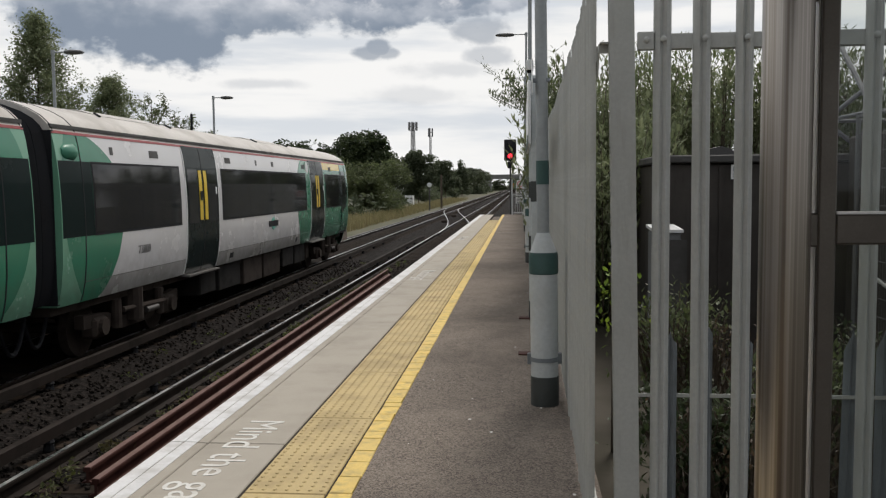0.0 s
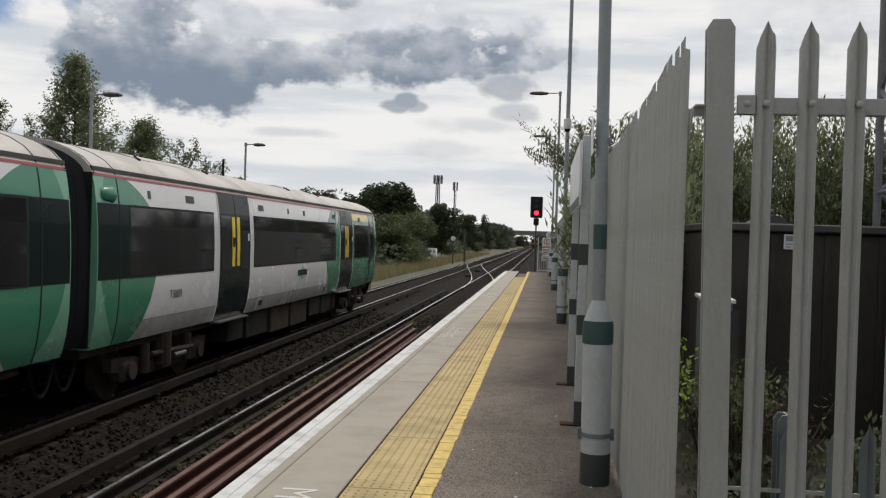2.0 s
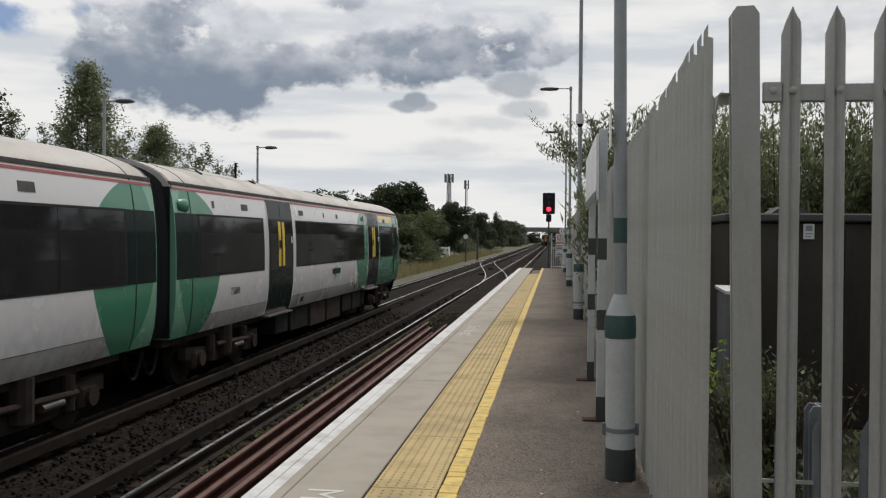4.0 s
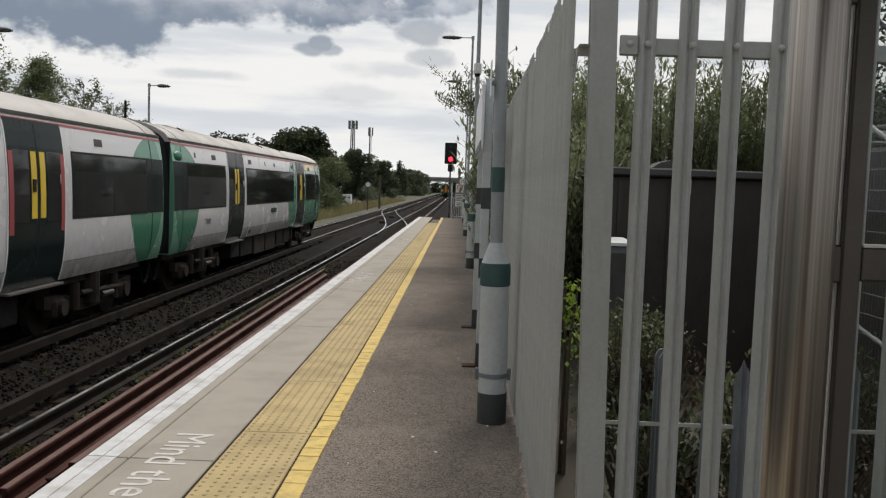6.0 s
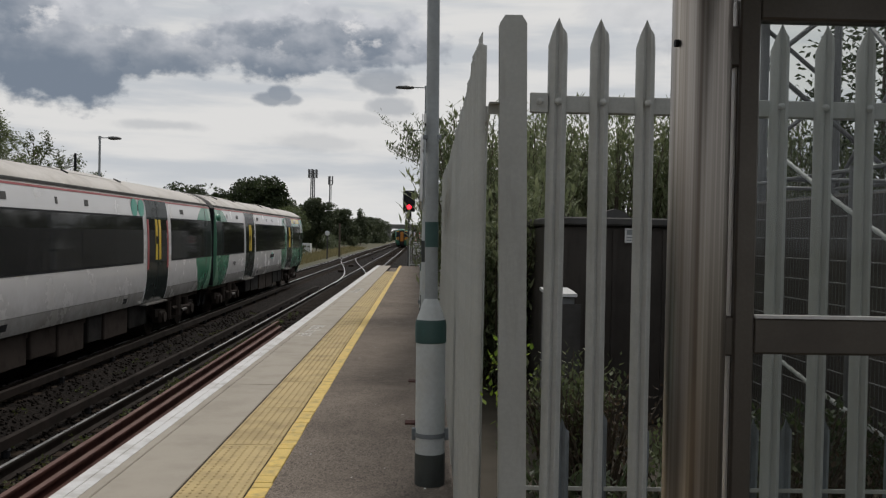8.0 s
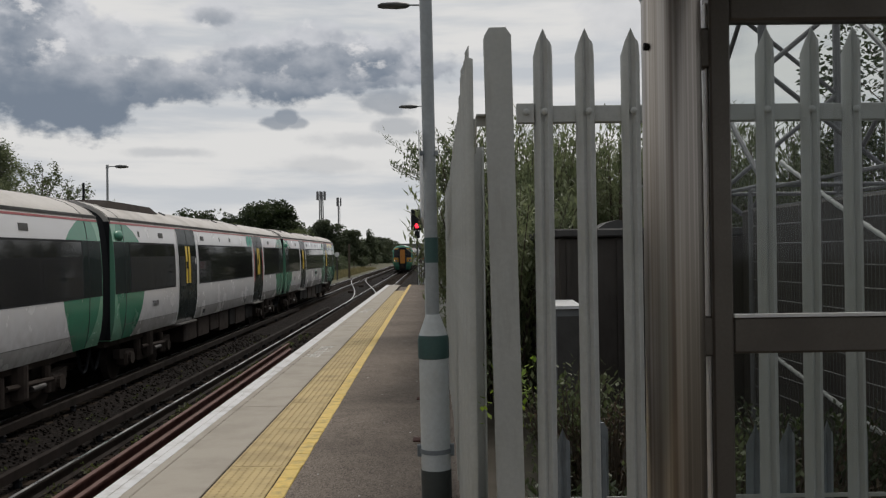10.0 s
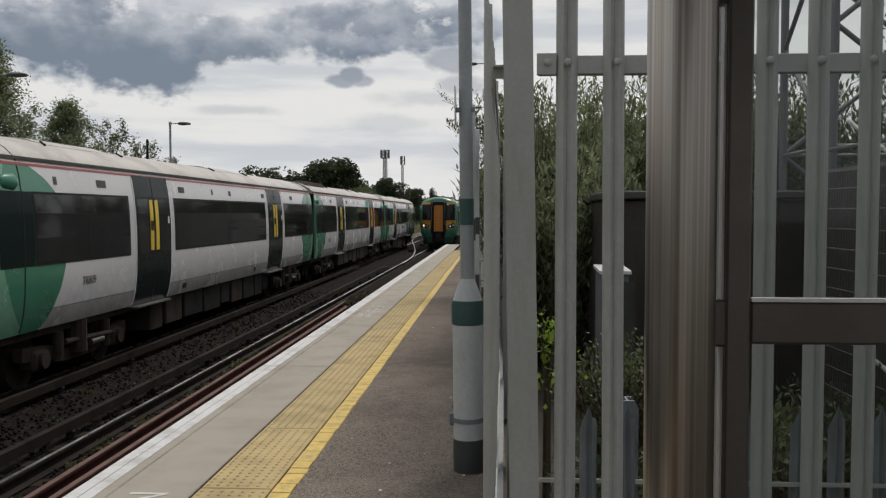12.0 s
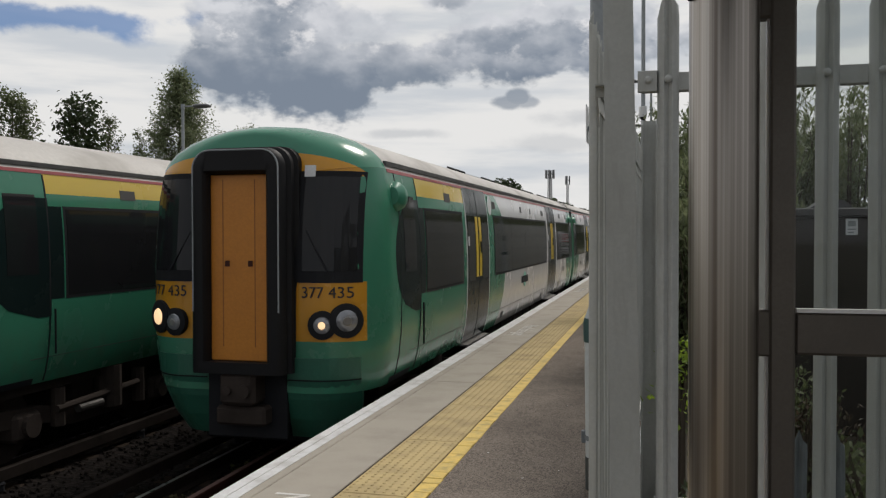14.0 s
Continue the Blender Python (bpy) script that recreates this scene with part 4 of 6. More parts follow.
def limbs(bm, rng, base, top, r, n, spread):
    tube(bm, base, top, r, r * 0.3, 8)
    b, t = Vector(base), Vector(top)
    for k in range(n):
        u = rng.uniform(0.25, 0.95)
        p = b.lerp(t, u)
        a = rng.uniform(0, 6.28)
        q = p + Vector((math.cos(a) * spread * (1.1 - u * 0.7), math.sin(a) * spread * (1.1 - u * 0.7), spread * rng.uniform(0.3, 0.9)))
        tube(bm, p, q, r * 0.32 * (1.2 - u), r * 0.08, 5)


def tree(name, x, y, z, h, w, mat, label, seed, n=2600, size=0.16, lean=0.0, tall=False, blobs_n=9):
    rng = random.Random(seed)
    tr = thing(name, label, "tree" if "tree" in name else "bush", pose(x, y, z), "trees" if "tree" in name else "bushes")
    bm = bmesh.new()
    limbs(bm, rng, (0, 0, -0.2), (lean, 0, h * 0.8), 0.011 * h, 16, w * 0.6)
    part("trunk", bm, BARK, tr)
    blobs = []
    for k in range(blobs_n):
        u = (k + 0.5) / blobs_n
        a = rng.uniform(0, 6.28)
        if tall:
            zz = h * (0.24 + 0.72 * u)
            full = w * (1.0 - 0.82 * u) * rng.uniform(0.7, 1.1)
            rad, off = full * rng.uniform(0.34, 0.55) + 0.12, full * rng.uniform(0.3, 0.75)
        else:
            zz = h * rng.uniform(0.22, 0.80)
            full = w * math.sqrt(max(0.05, 1 - ((zz / h - 0.42) / 0.55) ** 2))
            rad, off = w * rng.uniform(0.30, 0.46), full * rng.uniform(0.2, 0.66)
        blobs.append(((lean * u + math.cos(a) * off, math.sin(a) * off, zz), (rad, rad, min(rad, h - zz) * 0.9 + 0.05 * h)))
    bm = bmesh.new()
    leaves(bm, rng, blobs, n, size)
    part("crown", bm, mat, tr)
    return tr


def spray_tree(x, y, z, h, w, mat, label, seed, branches=60, per=320, size=0.05, taper=0.55, rise=0.75, loose=0.13, low=0.22):
    """Rising branches round one stem, each carrying a spray of small leaves."""
    rng = random.Random(seed)
    tr = thing("tree", label, "tree", pose(x, y, z), "trees")
    wood, leaf = bmesh.new(), bmesh.new()
    tube(wood, (0, 0, -0.2), (0.05, 0, h * 0.5), 0.010 * h, 0.006 * h, 8), tube(wood, (0.05, 0, h * 0.5), (0.12, 0, h * 0.96), 0.006 * h, 0.008, 6)
    for k in range(branches):
        u = low + (0.98 - low) * (k + rng.random()) / branches
        reach = w * max(0.02, 1 - u) ** taper * rng.uniform(0.55, 1.12)
        a = k * 2.4 + rng.uniform(-0.5, 0.5)
        p = Vector((0.12 * u, 0, h * u - reach * rise * 0.8))
        q = p + Vector((math.cos(a) * reach, math.sin(a) * reach, reach * rise * rng.uniform(0.8, 1.25)))
        mid = p.lerp(q, 0.5) + Vector((0, 0, -0.10 * reach))
        tube(wood, p, mid, 0.016 + 0.006 * reach, 0.012, 5), tube(wood, mid, q, 0.012, 0.004, 4)
        for twig in range(4):
            v0 = rng.uniform(0.3, 1.0)
            c = p.lerp(q, v0)
            tip = c + Vector((rng.gauss(0, 0.24), rng.gauss(0, 0.24), rng.uniform(-0.02, 0.42))) * (0.6 + 0.22 * reach)
            tube(wood, c, tip, 0.006, 0.002, 3)
            for _ in range(int(per * (0.35 + 0.65 * reach / w) / 4)):
                m = c.lerp(tip, rng.uniform(-0.3, 1.05)) + Vector((rng.gauss(0, loose), rng.gauss(0, loose), rng.gauss(0, loose)))
                s = size * rng.uniform(0.6, 1.45)
                e = Euler((rng.uniform(-1.2, 1.2), rng.uniform(-1.2, 1.2), rng.uniform(0, 6.28))).to_matrix()
                leaf.faces.new([leaf.verts.new(m + e @ Vector(o)) for o in ((0, -s, 0), (s * 0.5, 0, s * 0.15), (0, s, 0), (-s * 0.5, 0, s * 0.15))])
    part("trunk", wood, BARK, tr)
    part("crown", leaf, mat, tr)
    return tr


# left side, behind the opposite platform
spray_tree(-16.5, 32.5, -1.55, 9.9, 4.1, LEAF_BIRCH, "tall birch-like tree with loose grey-green leaves", 3, 130, 520, 0.055, taper=0.85, loose=0.16)
spray_tree(-16.3, 38.0, -1.55, 8.15, 4.6, LEAF_BIRCH, "pale green bushy tree above the train roof", 4, 120, 560, 0.052, taper=0.8)
spray_tree(-16.3, 42.4, -1.55, 7.9, 2.7, LEAF_MID, "ragged olive-green tree with thin top twigs", 5, 44, 240, 0.055, taper=0.4, rise=1.3, loose=0.09)
spray_tree(-16.6, 46.8, -1.55, 7.2, 2.4, LEAF_MID, "ragged olive-green tree with thin top twigs", 6, 40, 220, 0.06, taper=0.4, rise=1.3, loose=0.09)
spray_tree(-17.4, 52.5, -1.55, 6.6, 2.4, LEAF_MID, "ragged olive-green tree with thin top twigs", 72, 40, 200, 0.07, taper=0.4, rise=1.2, loose=0.1)
spray_tree(-18.0, 28.0, -1.55, 8.3, 1.9, LEAF_DARK, "dark round-leaved tree with an uneven crown", 7, 64, 150, 0.085, taper=0.33, rise=0.7, loose=0.16)
spray_tree(-18.5, 30.6, -1.55, 8.0, 1.5, LEAF_MID, "thin grey-green sapling behind the train", 73, 36, 240, 0.05, rise=1.3, loose=0.1)
spray_tree(-18.2, 32.2, -1.55, 7.5, 1.3, LEAF_MID, "thin grey-green sapling behind the train", 76, 26, 200, 0.05, rise=1.4, loose=0.08)
spray_tree(-18.2, 25.0, -1.55, 8.0, 2.0, LEAF_MID, "loose grey-green willow with thin shoots", 8, 60, 300, 0.06, taper=0.45, rise=1.2)
spray_tree(-21.0, 20.5, -1.55, 8.6, 2.6, LEAF_MID, "loose grey-green willow with thin shoots", 9, 70, 280, 0.065, taper=0.45, rise=1.1)
tree("tree", -23.0, 14.0, -1.55, 9.0, 3.6, LEAF_DARK, "dense dark green tree", 10, 10000, 0.11, blobs_n=14)
# beyond the platform end
tree("tree", -22.0, 130, -1.5, 11.6, 6.2, LEAF_DARK, "large dark green oak with a broad crown", 11, 26000, 0.26, blobs_n=26)
tree("tree", -31.0, 132, -1.5, 10.2, 6.8, LEAF_DARK, "large dark green tree beyond the train", 12, 16000, 0.26, blobs_n=18)
tree("tree", -41.0, 130, -1.5, 10.4, 7.2, LEAF_DARK, "large dark green tree beyond the train", 13, 14000, 0.28, blobs_n=18)
tree("bush", -14.6, 99, -1.5, 6.2, 5.2, LEAF_MID, "broad olive-green thicket of shrubs", 14, 22000, 0.16, blobs_n=24)
tree("bush", -20.0, 96, -1.5, 6.6, 5.6, LEAF_MID, "broad olive-green thicket of shrubs", 15, 18000, 0.16, blobs_n=22)
tree("bush", -26.0, 94, -1.5, 6.0, 4.4, LEAF_MID, "broad olive-green thicket of shrubs", 22, 8000, 0.18, blobs_n=20)
tree("tree", -15.4, 150, -1.5, 9.6, 4.4, LEAF_FAR, "green rounded tree beside the line", 16, 16000, 0.22, blobs_n=20)
tree("tree", -20.5, 156, -1.5, 9.6, 5.0, LEAF_FAR, "dark green tree beside the line", 74, 14000, 0.24, blobs_n=20)
tree("tree", -15.0, 200, -1.5, 9.0, 4.4, LEAF_FAR, "dark green tree beside the line", 17, 12000, 0.26, blobs_n=16)
tree("tree", -14.6, 250, -1.5, 10.2, 3.6, LEAF_FAR, "dark green tree beside the line", 18, 9000, 0.28, tall=True, blobs_n=34)
tree("tree", -17.0, 260, -1.5, 8.6, 6.5, LEAF_FAR, "dark green tree beside the line", 19, 10000, 0.34, blobs_n=14)
tree("tree", -15.5, 310, -1.5, 9.0, 7.5, LEAF_FAR, "dark green tree beside the line", 20, 10000, 0.4, blobs_n=14)
tree("tree", -16.0, 370, -1.5, 9.0, 9.0, LEAF_FAR, "dark green tree beside the line", 21, 5000, 0.45, blobs_n=14)
for k, (x, y, h) in enumerate(((7.5, 54, 6.6), (7.0, 62, 7.0), (8.5, 70, 7.4), (7.5, 79, 7.0), (8.5, 88, 7.6), (8.0, 98, 7.4), (9.0, 110, 8.0), (9.0, 124, 8.0))):
    tree("tree", x, y, -1.5, h, 3.3, LEAF_FAR, "olive-green tree on the platform side of the line", 90 + k, 9000, 0.15, blobs_n=18)
rng = random.Random(31)
bm = bmesh.new()
for k in range(60):
    yy = 90 + k * 9
    leaves(bm, rng, [((-15 - rng.uniform(0, 8), yy, rng.uniform(-0.8, 0.4)), (3.6, 6.0, rng.uniform(1.2, 2.4)))], 420, 0.28)
    if k > 5:
        leaves(bm, rng, [((9 + rng.uniform(0, 6), yy, rng.uniform(0, 2)), (3.6, 6.0, rng.uniform(2, 3.6)))], 300, 0.32)
for k in range(26):
    leaves(bm, rng, [((-64 + k * 5, 505 + rng.uniform(-8, 8), rng.uniform(0.5, 1.5)), (4.5, 5.0, rng.uniform(5.0, 6.5)))], 1100, 0.7)
tagged(part("far_woods", bm, LEAF_FAR), "dark hedge and scrub along the line into the distance", "woods", kind="stuff")
rng = random.Random(32)
bm = bmesh.new()
for k in range(14000):
    yy = 48 + 150 * rng.random() ** 1.6
    xx = -9.6 - rng.random() * 4.4
    s = rng.uniform(0.2, 0.85) * (1.3 if yy < 75 else 1.0)
    a = rng.uniform(0, 6.28)
    p = Vector((xx, yy, -1.58))
    w = Vector((math.cos(a), math.sin(a), 0)) * 0.028
    t = Vector((rng.uniform(-0.2, 0.2), rng.uniform(-0.2, 0.2), s))
    bm.faces.new([bm.verts.new(v) for v in (p - w, p + w, p + t)])
tagged(part("dry_grass", bm, GRASS_DRY), "pale dry grass verge beside the far track", "grass", kind="stuff")
rng = random.Random(33)
bm = bmesh.new()
for k in range(110):
    yy = rng.uniform(5, 30)
    xx = -1.90 + rng.gauss(0, 0.07)
    leaves(bm, rng, [((xx, yy, -1.02), (0.09, 0.2, 0.1))], rng.randint(10, 40), 0.028)
for k in range(60):
    leaves(bm, rng, [((rng.uniform(-3.6, -2.8), rng.uniform(6, 30), -1.05), (0.1, 0.15, 0.06))], rng.randint(5, 20), 0.025)
tagged(part("weeds", bm, WEED), "small green weeds between the rails", "weeds", kind="stuff")
# loose ballast stones near the platform
bm = bmesh.new()
for k in range(5200):
    xx, yy = rng.uniform(-4.2, -0.9), 5 + 26 * rng.random() ** 1.5
    s = rng.uniform(0.014, 0.034)
    p = Vector((xx, yy, -1.082))
    vs = [bm.verts.new(p + Vector((rng.uniform(0.6, 1.2) * s * math.cos(a), rng.uniform(0.6, 1.2) * s * math.sin(a), z))) for a, z in ((0, 0), (2.1, 0), (4.2, 0), (1, s), (3.1, s * 1.1), (5.2, s * 0.9))]
    for f in ((3, 4, 5), (0, 1, 3), (1, 4, 3), (1, 2, 4), (2, 5, 4), (2, 0, 5), (0, 3, 5)):
        bm.faces.new([vs[i] for i in f])
stone = worn("loose_stone", (0.021, 0.0175, 0.015), (0.007, 0.006, 0.0055), 0.95, big=9, fine=60, amount=0.8, spec=0.05)
tagged(part("loose_ballast", bm, stone), "loose dark ballast stones", "ballast", kind="stuff")


def shrub(x, y, z, h, w, mat, label, seed, shoots, size, n_leaf, name="bush", lean=(0, 0), arch=False, broad=0.28):
    """Upright shoots from one root, each set with leaves to its tip."""
    rng = random.Random(seed)
    sh = thing(name, label, "bush", pose(x, y, z), "bushes")
    wood, leaf = bmesh.new(), bmesh.new()
    for k in range(shoots):
        a, rr = rng.uniform(0, 6.28), w * math.sqrt(rng.random())
        p = Vector((math.cos(a) * rr * 0.3, math.sin(a) * rr * 0.3, 0))
        tip = Vector((math.cos(a) * rr + lean[0] * rng.random(), math.sin(a) * rr + lean[1] * rng.random(), h * rng.uniform(0.80 if arch else 0.62, 1.0)))
        mid = Vector((p.x, p.y, h * 0.66)) if arch else p.lerp(tip, 0.5) + Vector((0, 0, h * 0.12))
        tube(wood, p, mid, 0.014, 0.009, 5), tube(wood, mid, tip, 0.009, 0.003, 4)
        for _ in range(n_leaf):
            u = rng.uniform(0.5 if arch else 0.08, 1.0)
            q = (p.lerp(mid, u * 2) if u < 0.5 else mid.lerp(tip, u * 2 - 1)) + Vector((rng.gauss(0, 1), rng.gauss(0, 1), rng.gauss(0, 1))) * (0.16 * (1.15 - u) + 0.02)
            s = size * rng.uniform(0.6, 1.4)
            e = Euler((rng.uniform(0.2, 1.3), 0, rng.uniform(0, 6.28))).to_matrix()
            vs = [leaf.verts.new(q + e @ Vector(v)) for v in ((0, 0, 0), (s * broad, s * 0.8, s * 0.1), (0, s * 2, 0), (-s * broad, s * 0.8, s * 0.1))]
            leaf.faces.new(vs)
    part("stem", wood, BARK, sh)
    part("foliage", leaf, mat, sh)
    return sh


shrub(3.35, 19.6, -0.35, 4.75, 1.0, LEAF_SILVER, "grey-green buddleia leaning over the platform fence", 41, 40, 0.06, 150, lean=(-1.5, 0), arch=True)
shrub(3.3, 14.0, -0.35, 4.2, 1.0, LEAF_MID, "tall willowy shrub behind the fence", 42, 40, 0.06, 60)
for i, (x, y, h) in enumerate(((4.0, 14.5, 4.15), (5.4, 14.2, 4.3), (6.9, 14.6, 4.1), (8.4, 14.4, 4.3), (9.8, 15, 4.1), (4.8, 16.5, 4.6), (7.6, 17, 4.8), (3.4, 12.2, 3.0))):
    shrub(x, y, -0.35, h, 1.35, LEAF_BIRCH if x < 6 else LEAF_MID, "tall willowy shrub with upright shoots behind the cabin", 43 + i, 80, 0.065, 150)
for i, (x, y, h) in enumerate(((4.4, 20.5, 4.3), (6.0, 23, 4.6), (4.6, 26, 4.2), (6.5, 29, 4.8), (4.4, 32, 4.0), (6.2, 36, 4.6), (4.6, 40, 4.2), (6.2, 44, 4.6), (4.4, 48, 4.0))):
    shrub(x, y, -0.35, h, 1.6, LEAF_MID, "willowy shrub in the hedge behind the platform fence", 80 + i, 80, 0.085, 110)
shrub(2.90, 6.1, -0.35, 1.40, 0.10, LEAF_BRIGHT, "bright green leafy shrub beside the fence", 60, 5, 0.026, 30, arch=True, broad=0.55)
for i, (x, y, h, w) in enumerate(((3.25, 4.9, 0.8, 0.4), (4.0, 5.2, 1.0, 0.5), (4.7, 5.6, 1.1, 0.5), (3.5, 7.2, 1.1, 0.5), (5.6, 5.8, 0.9, 0.6))):
    shrub(x, y, -0.35, h, w, LEAF_MID if i % 2 else LEAF_DARK, "dark bramble scrub behind the fence", 61 + i, 44, 0.026, 50, broad=0.5)
    shrub(x + 0.25, y - 0.25, -0.35, h * 0.8, w * 1.3, DEAD_STEM, "dead brown bramble stems behind the fence", 161 + i, 36, 0.022, 40, broad=0.4)
tree("tree", 10.1, 14.8, -0.4, 7.4, 2.1, LEAF_DARK, "dark leafy tree behind the mast", 71, 5000, 0.058, blobs_n=30)
tree("tree", 12.6, 15.2, -0.4, 6.2, 1.8, LEAF_DARK, "dark leafy tree behind the mast", 75, 4500, 0.07, blobs_n=22)


# ---- signal, signs and distance ----
sig = thing("railway_signal", "dark colour-light railway signal showing red", "signal", pose(1.43, 66, 0))
part("post", tube(bmesh.new(), (0, 0.3, -1.6), (0, 0.3, 4.9), 0.06, n=12), GREY_BOX, sig)
bm = bmesh.new()
box(bm, -0.46, 0.0, 3.42, 0.46, 0.12, 5.02, 0.06)
hd = part("signal_head", bm, BLACK, sig, "black signal head")
part("red_lamp", lathe(bmesh.new(), [(0.17, 0), (0.17, 0.03), (0.13, 0.06)], 20), SIGNAL_RED, hd, "lit red aspect").matrix_basis = pose(0, -0.02, 3.78, 90)
for z in (4.28, 4.72):
    part("dark_lamp", lathe(bmesh.new(), [(0.15, 0), (0.15, 0.03)], 16), TRAIN_GLASS, hd).matrix_basis = pose(0, -0.01, z, 90)
bm = bmesh.new()
box(bm, -0.2, 0.05, 2.85, 0.2, 0.2, 3.4, 0.03)
part("route_box", bm, BLACK, sig)

signs = thing("platform_end_signs", "platform end gate with white and red warning signs", "sign", pose(0, END_Y - 0.4, 0))
for x in (1.75, 2.45):
    part("post", tube(bmesh.new(), (x, 0, 0), (x, 0, 1.9), 0.03, n=10), COL_GREY, signs)
bm = bmesh.new()
for k in range(8):
    tube(bm, (1.75 + k * 0.1, 0, 0.05), (1.75 + k * 0.1, 0, 1.1), 0.01, n=6)
tube(bm, (1.72, 0, 1.1), (2.48, 0, 1.1), 0.02, n=8), tube(bm, (1.72, 0, 0.1), (2.48, 0, 0.1), 0.02, n=8)
part("gate", bm, COL_GREY, signs)
for z0, z1, mat in ((1.36, 1.86, SIGN_WHITE), (1.02, 1.30, SIGN_WHITE), (0.62, 0.95, SIGN_WHITE)):
    bm = bmesh.new()
    box(bm, 1.96, -0.06, z0, 2.42, -0.035, z1, 0.01)
    s = part("sign_plate", bm, mat, signs)
    if z0 > 1.3:
        part("red_ring", lathe(bmesh.new(), [(0.165, 0), (0.165, 0.004)], 24), SIGN_RED, s).matrix_basis = pose(2.19, -0.062, 1.66, 90)
        part("ring_centre", lathe(bmesh.new(), [(0.12, 0), (0.12, 0.004)], 24), SIGN_WHITE, s).matrix_basis = pose(2.19, -0.067, 1.66, 90)
        part("figure_bar", box(bmesh.new(), 2.165, -0.076, 1.58, 2.215, -0.072, 1.74), INK, s)
    for k in range(1 if z0 > 1.3 else 3):
        part("text_bar", box(bmesh.new(), 2.0, -0.066, z0 + 0.03 + k * 0.085, 2.38, -0.062, z0 + 0.065 + k * 0.085), SIGN_RED if z0 > 1.3 else INK, s)
lim = thing("speed_sign", "round white speed limit sign with black figures on a post", "sign", pose(2.33, END_Y - 1.2, 0))
part("post", tube(bmesh.new(), (0, 0, 0), (0, 0, 2.0), 0.03, n=8), COL_GREY, lim)
pl = part("disc", lathe(bmesh.new(), [(0.19, 0), (0.19, 0.012)], 24), SIGN_WHITE, lim)
pl.matrix_basis = pose(0, -0.04, 2.0, 90)
lettering("figures", "15", 0.24, INK, pl, pose(-0.135, -0.08, 0.016), "black figures")

bridge = thing("road_bridge", "grey concrete road bridge across the line in the distance", "bridge", pose(-6, 470, -1.6))
bm = bmesh.new()
box(bm, -60, 0, 6.4, 60, 9, 7.6), box(bm, -60, -0.3, 7.6, 60, 0, 8.8), box(bm, -60, 9, 7.6, 60, 9.3, 8.8)
part("deck", bm, CONCRETE, bridge)
for x in (-22, -9, 16):
    part("pier", box(bmesh.new(), x - 1.5, 0.5, -0.2, x + 1.5, 8.5, 6.4), CONCRETE, bridge)
for s in (-1, 1):
    part("abutment", loft(bmesh.new(), [[(s * 24, y, -0.2), (s * 60, y, -0.2), (s * 60, y, 6.4), (s * 40, y, 6.4)] for y in (-2, 11)]), CONCRETE, bridge)


def phone_mast(x, z, h, name, label, panels, r):
    pm = thing("phone_mast", label, "mast", pose(x, 330, -1.6), "phone masts")
    part("pole", tube(bmesh.new(), (0, 0, -0.1), (0, 0, h), r * 0.34, r * 0.2, 10), MAST_STEEL, pm)
    for a in range(panels):
        c, s = math.cos(a * 2 * math.pi / panels + 0.4), math.sin(a * 2 * math.pi / panels + 0.4)
        part("leg", tube(bmesh.new(), (c * r * 1.4, s * r * 1.4, 0), (c * r, s * r, h - 3), 0.11, n=6), MAST_STEEL, pm)
        bm = bmesh.new()
        box(bm, c * r * 2.1 - 0.25, s * r * 2.1 - 0.2, h - 3.2, c * r * 2.1 + 0.25, s * r * 2.1 + 0.2, h)
        part("antenna", bm, MAST_STEEL, pm)
        part("bracket", tube(bmesh.new(), (0, 0, h - 1.6), (c * r * 2.1, s * r * 2.1, h - 1.6), 0.1, n=6), MAST_STEEL, pm)


phone_mast(-38.4, 0, 27.2, "a", "tall phone mast with a crown of antenna panels", 6, 0.75)
phone_mast(-31.8, 0, 24.8, "b", "slim phone mast with antennas near its top", 3, 0.38)

hut = tagged(part("trackside_hut", box(bmesh.new(), -15.4, 132, -1.6, -14.2, 134, 0.1, 0.03), SIGN_WHITE), "small pale trackside hut in the scrub", "hut")
bm = bmesh.new()
box(bm, -40, 218, -1.6, -27.5, 236, 5.6)
tagged(part("warehouse", bm, worn("pale_roof_sheet", (0.6, 0.6, 0.6), (0.4, 0.4, 0.4), 0.6, big=0.2, fine=2, amount=0.4)), "pale warehouse half hidden behind trees", "building")
tp = thing("trackside_post", "slim trackside post with a round white marker", "post", pose(-9.3, 110, -1.6))
part("post", tube(bmesh.new(), (0, 0, 0), (0, 0, 3.2), 0.09, n=8), GREY_BOX, tp)
part("marker", lathe(bmesh.new(), [(0.3, 0), (0.3, 0.03)], 16), SIGN_WHITE, tp).matrix_basis = pose(0, -0.1, 3.3, 90)
tp = thing("trackside_post", "plain brown timber pole beside the line", "post", pose(-8.7, 120, -1.6))
part("post", tube(bmesh.new(), (0, 0, 0), (0, 0, 4.7), 0.14, n=8), BARK, tp)
tp = thing("trackside_post", "slim dark pole behind the opposite platform", "post", pose(-9.95, 31.5, -1.55))
part("post", tube(bmesh.new(), (0, 0, 0), (0, 0, 5.9), 0.045, n=8), BLACK, tp)
tr = tagged(part("cable_trough", box(bmesh.new(), -7.95, 30, -1.6, -7.6, 400, -1.38, 0.01), GREY_BOX), "low grey concrete cable trough beside the far track", "cable trough")


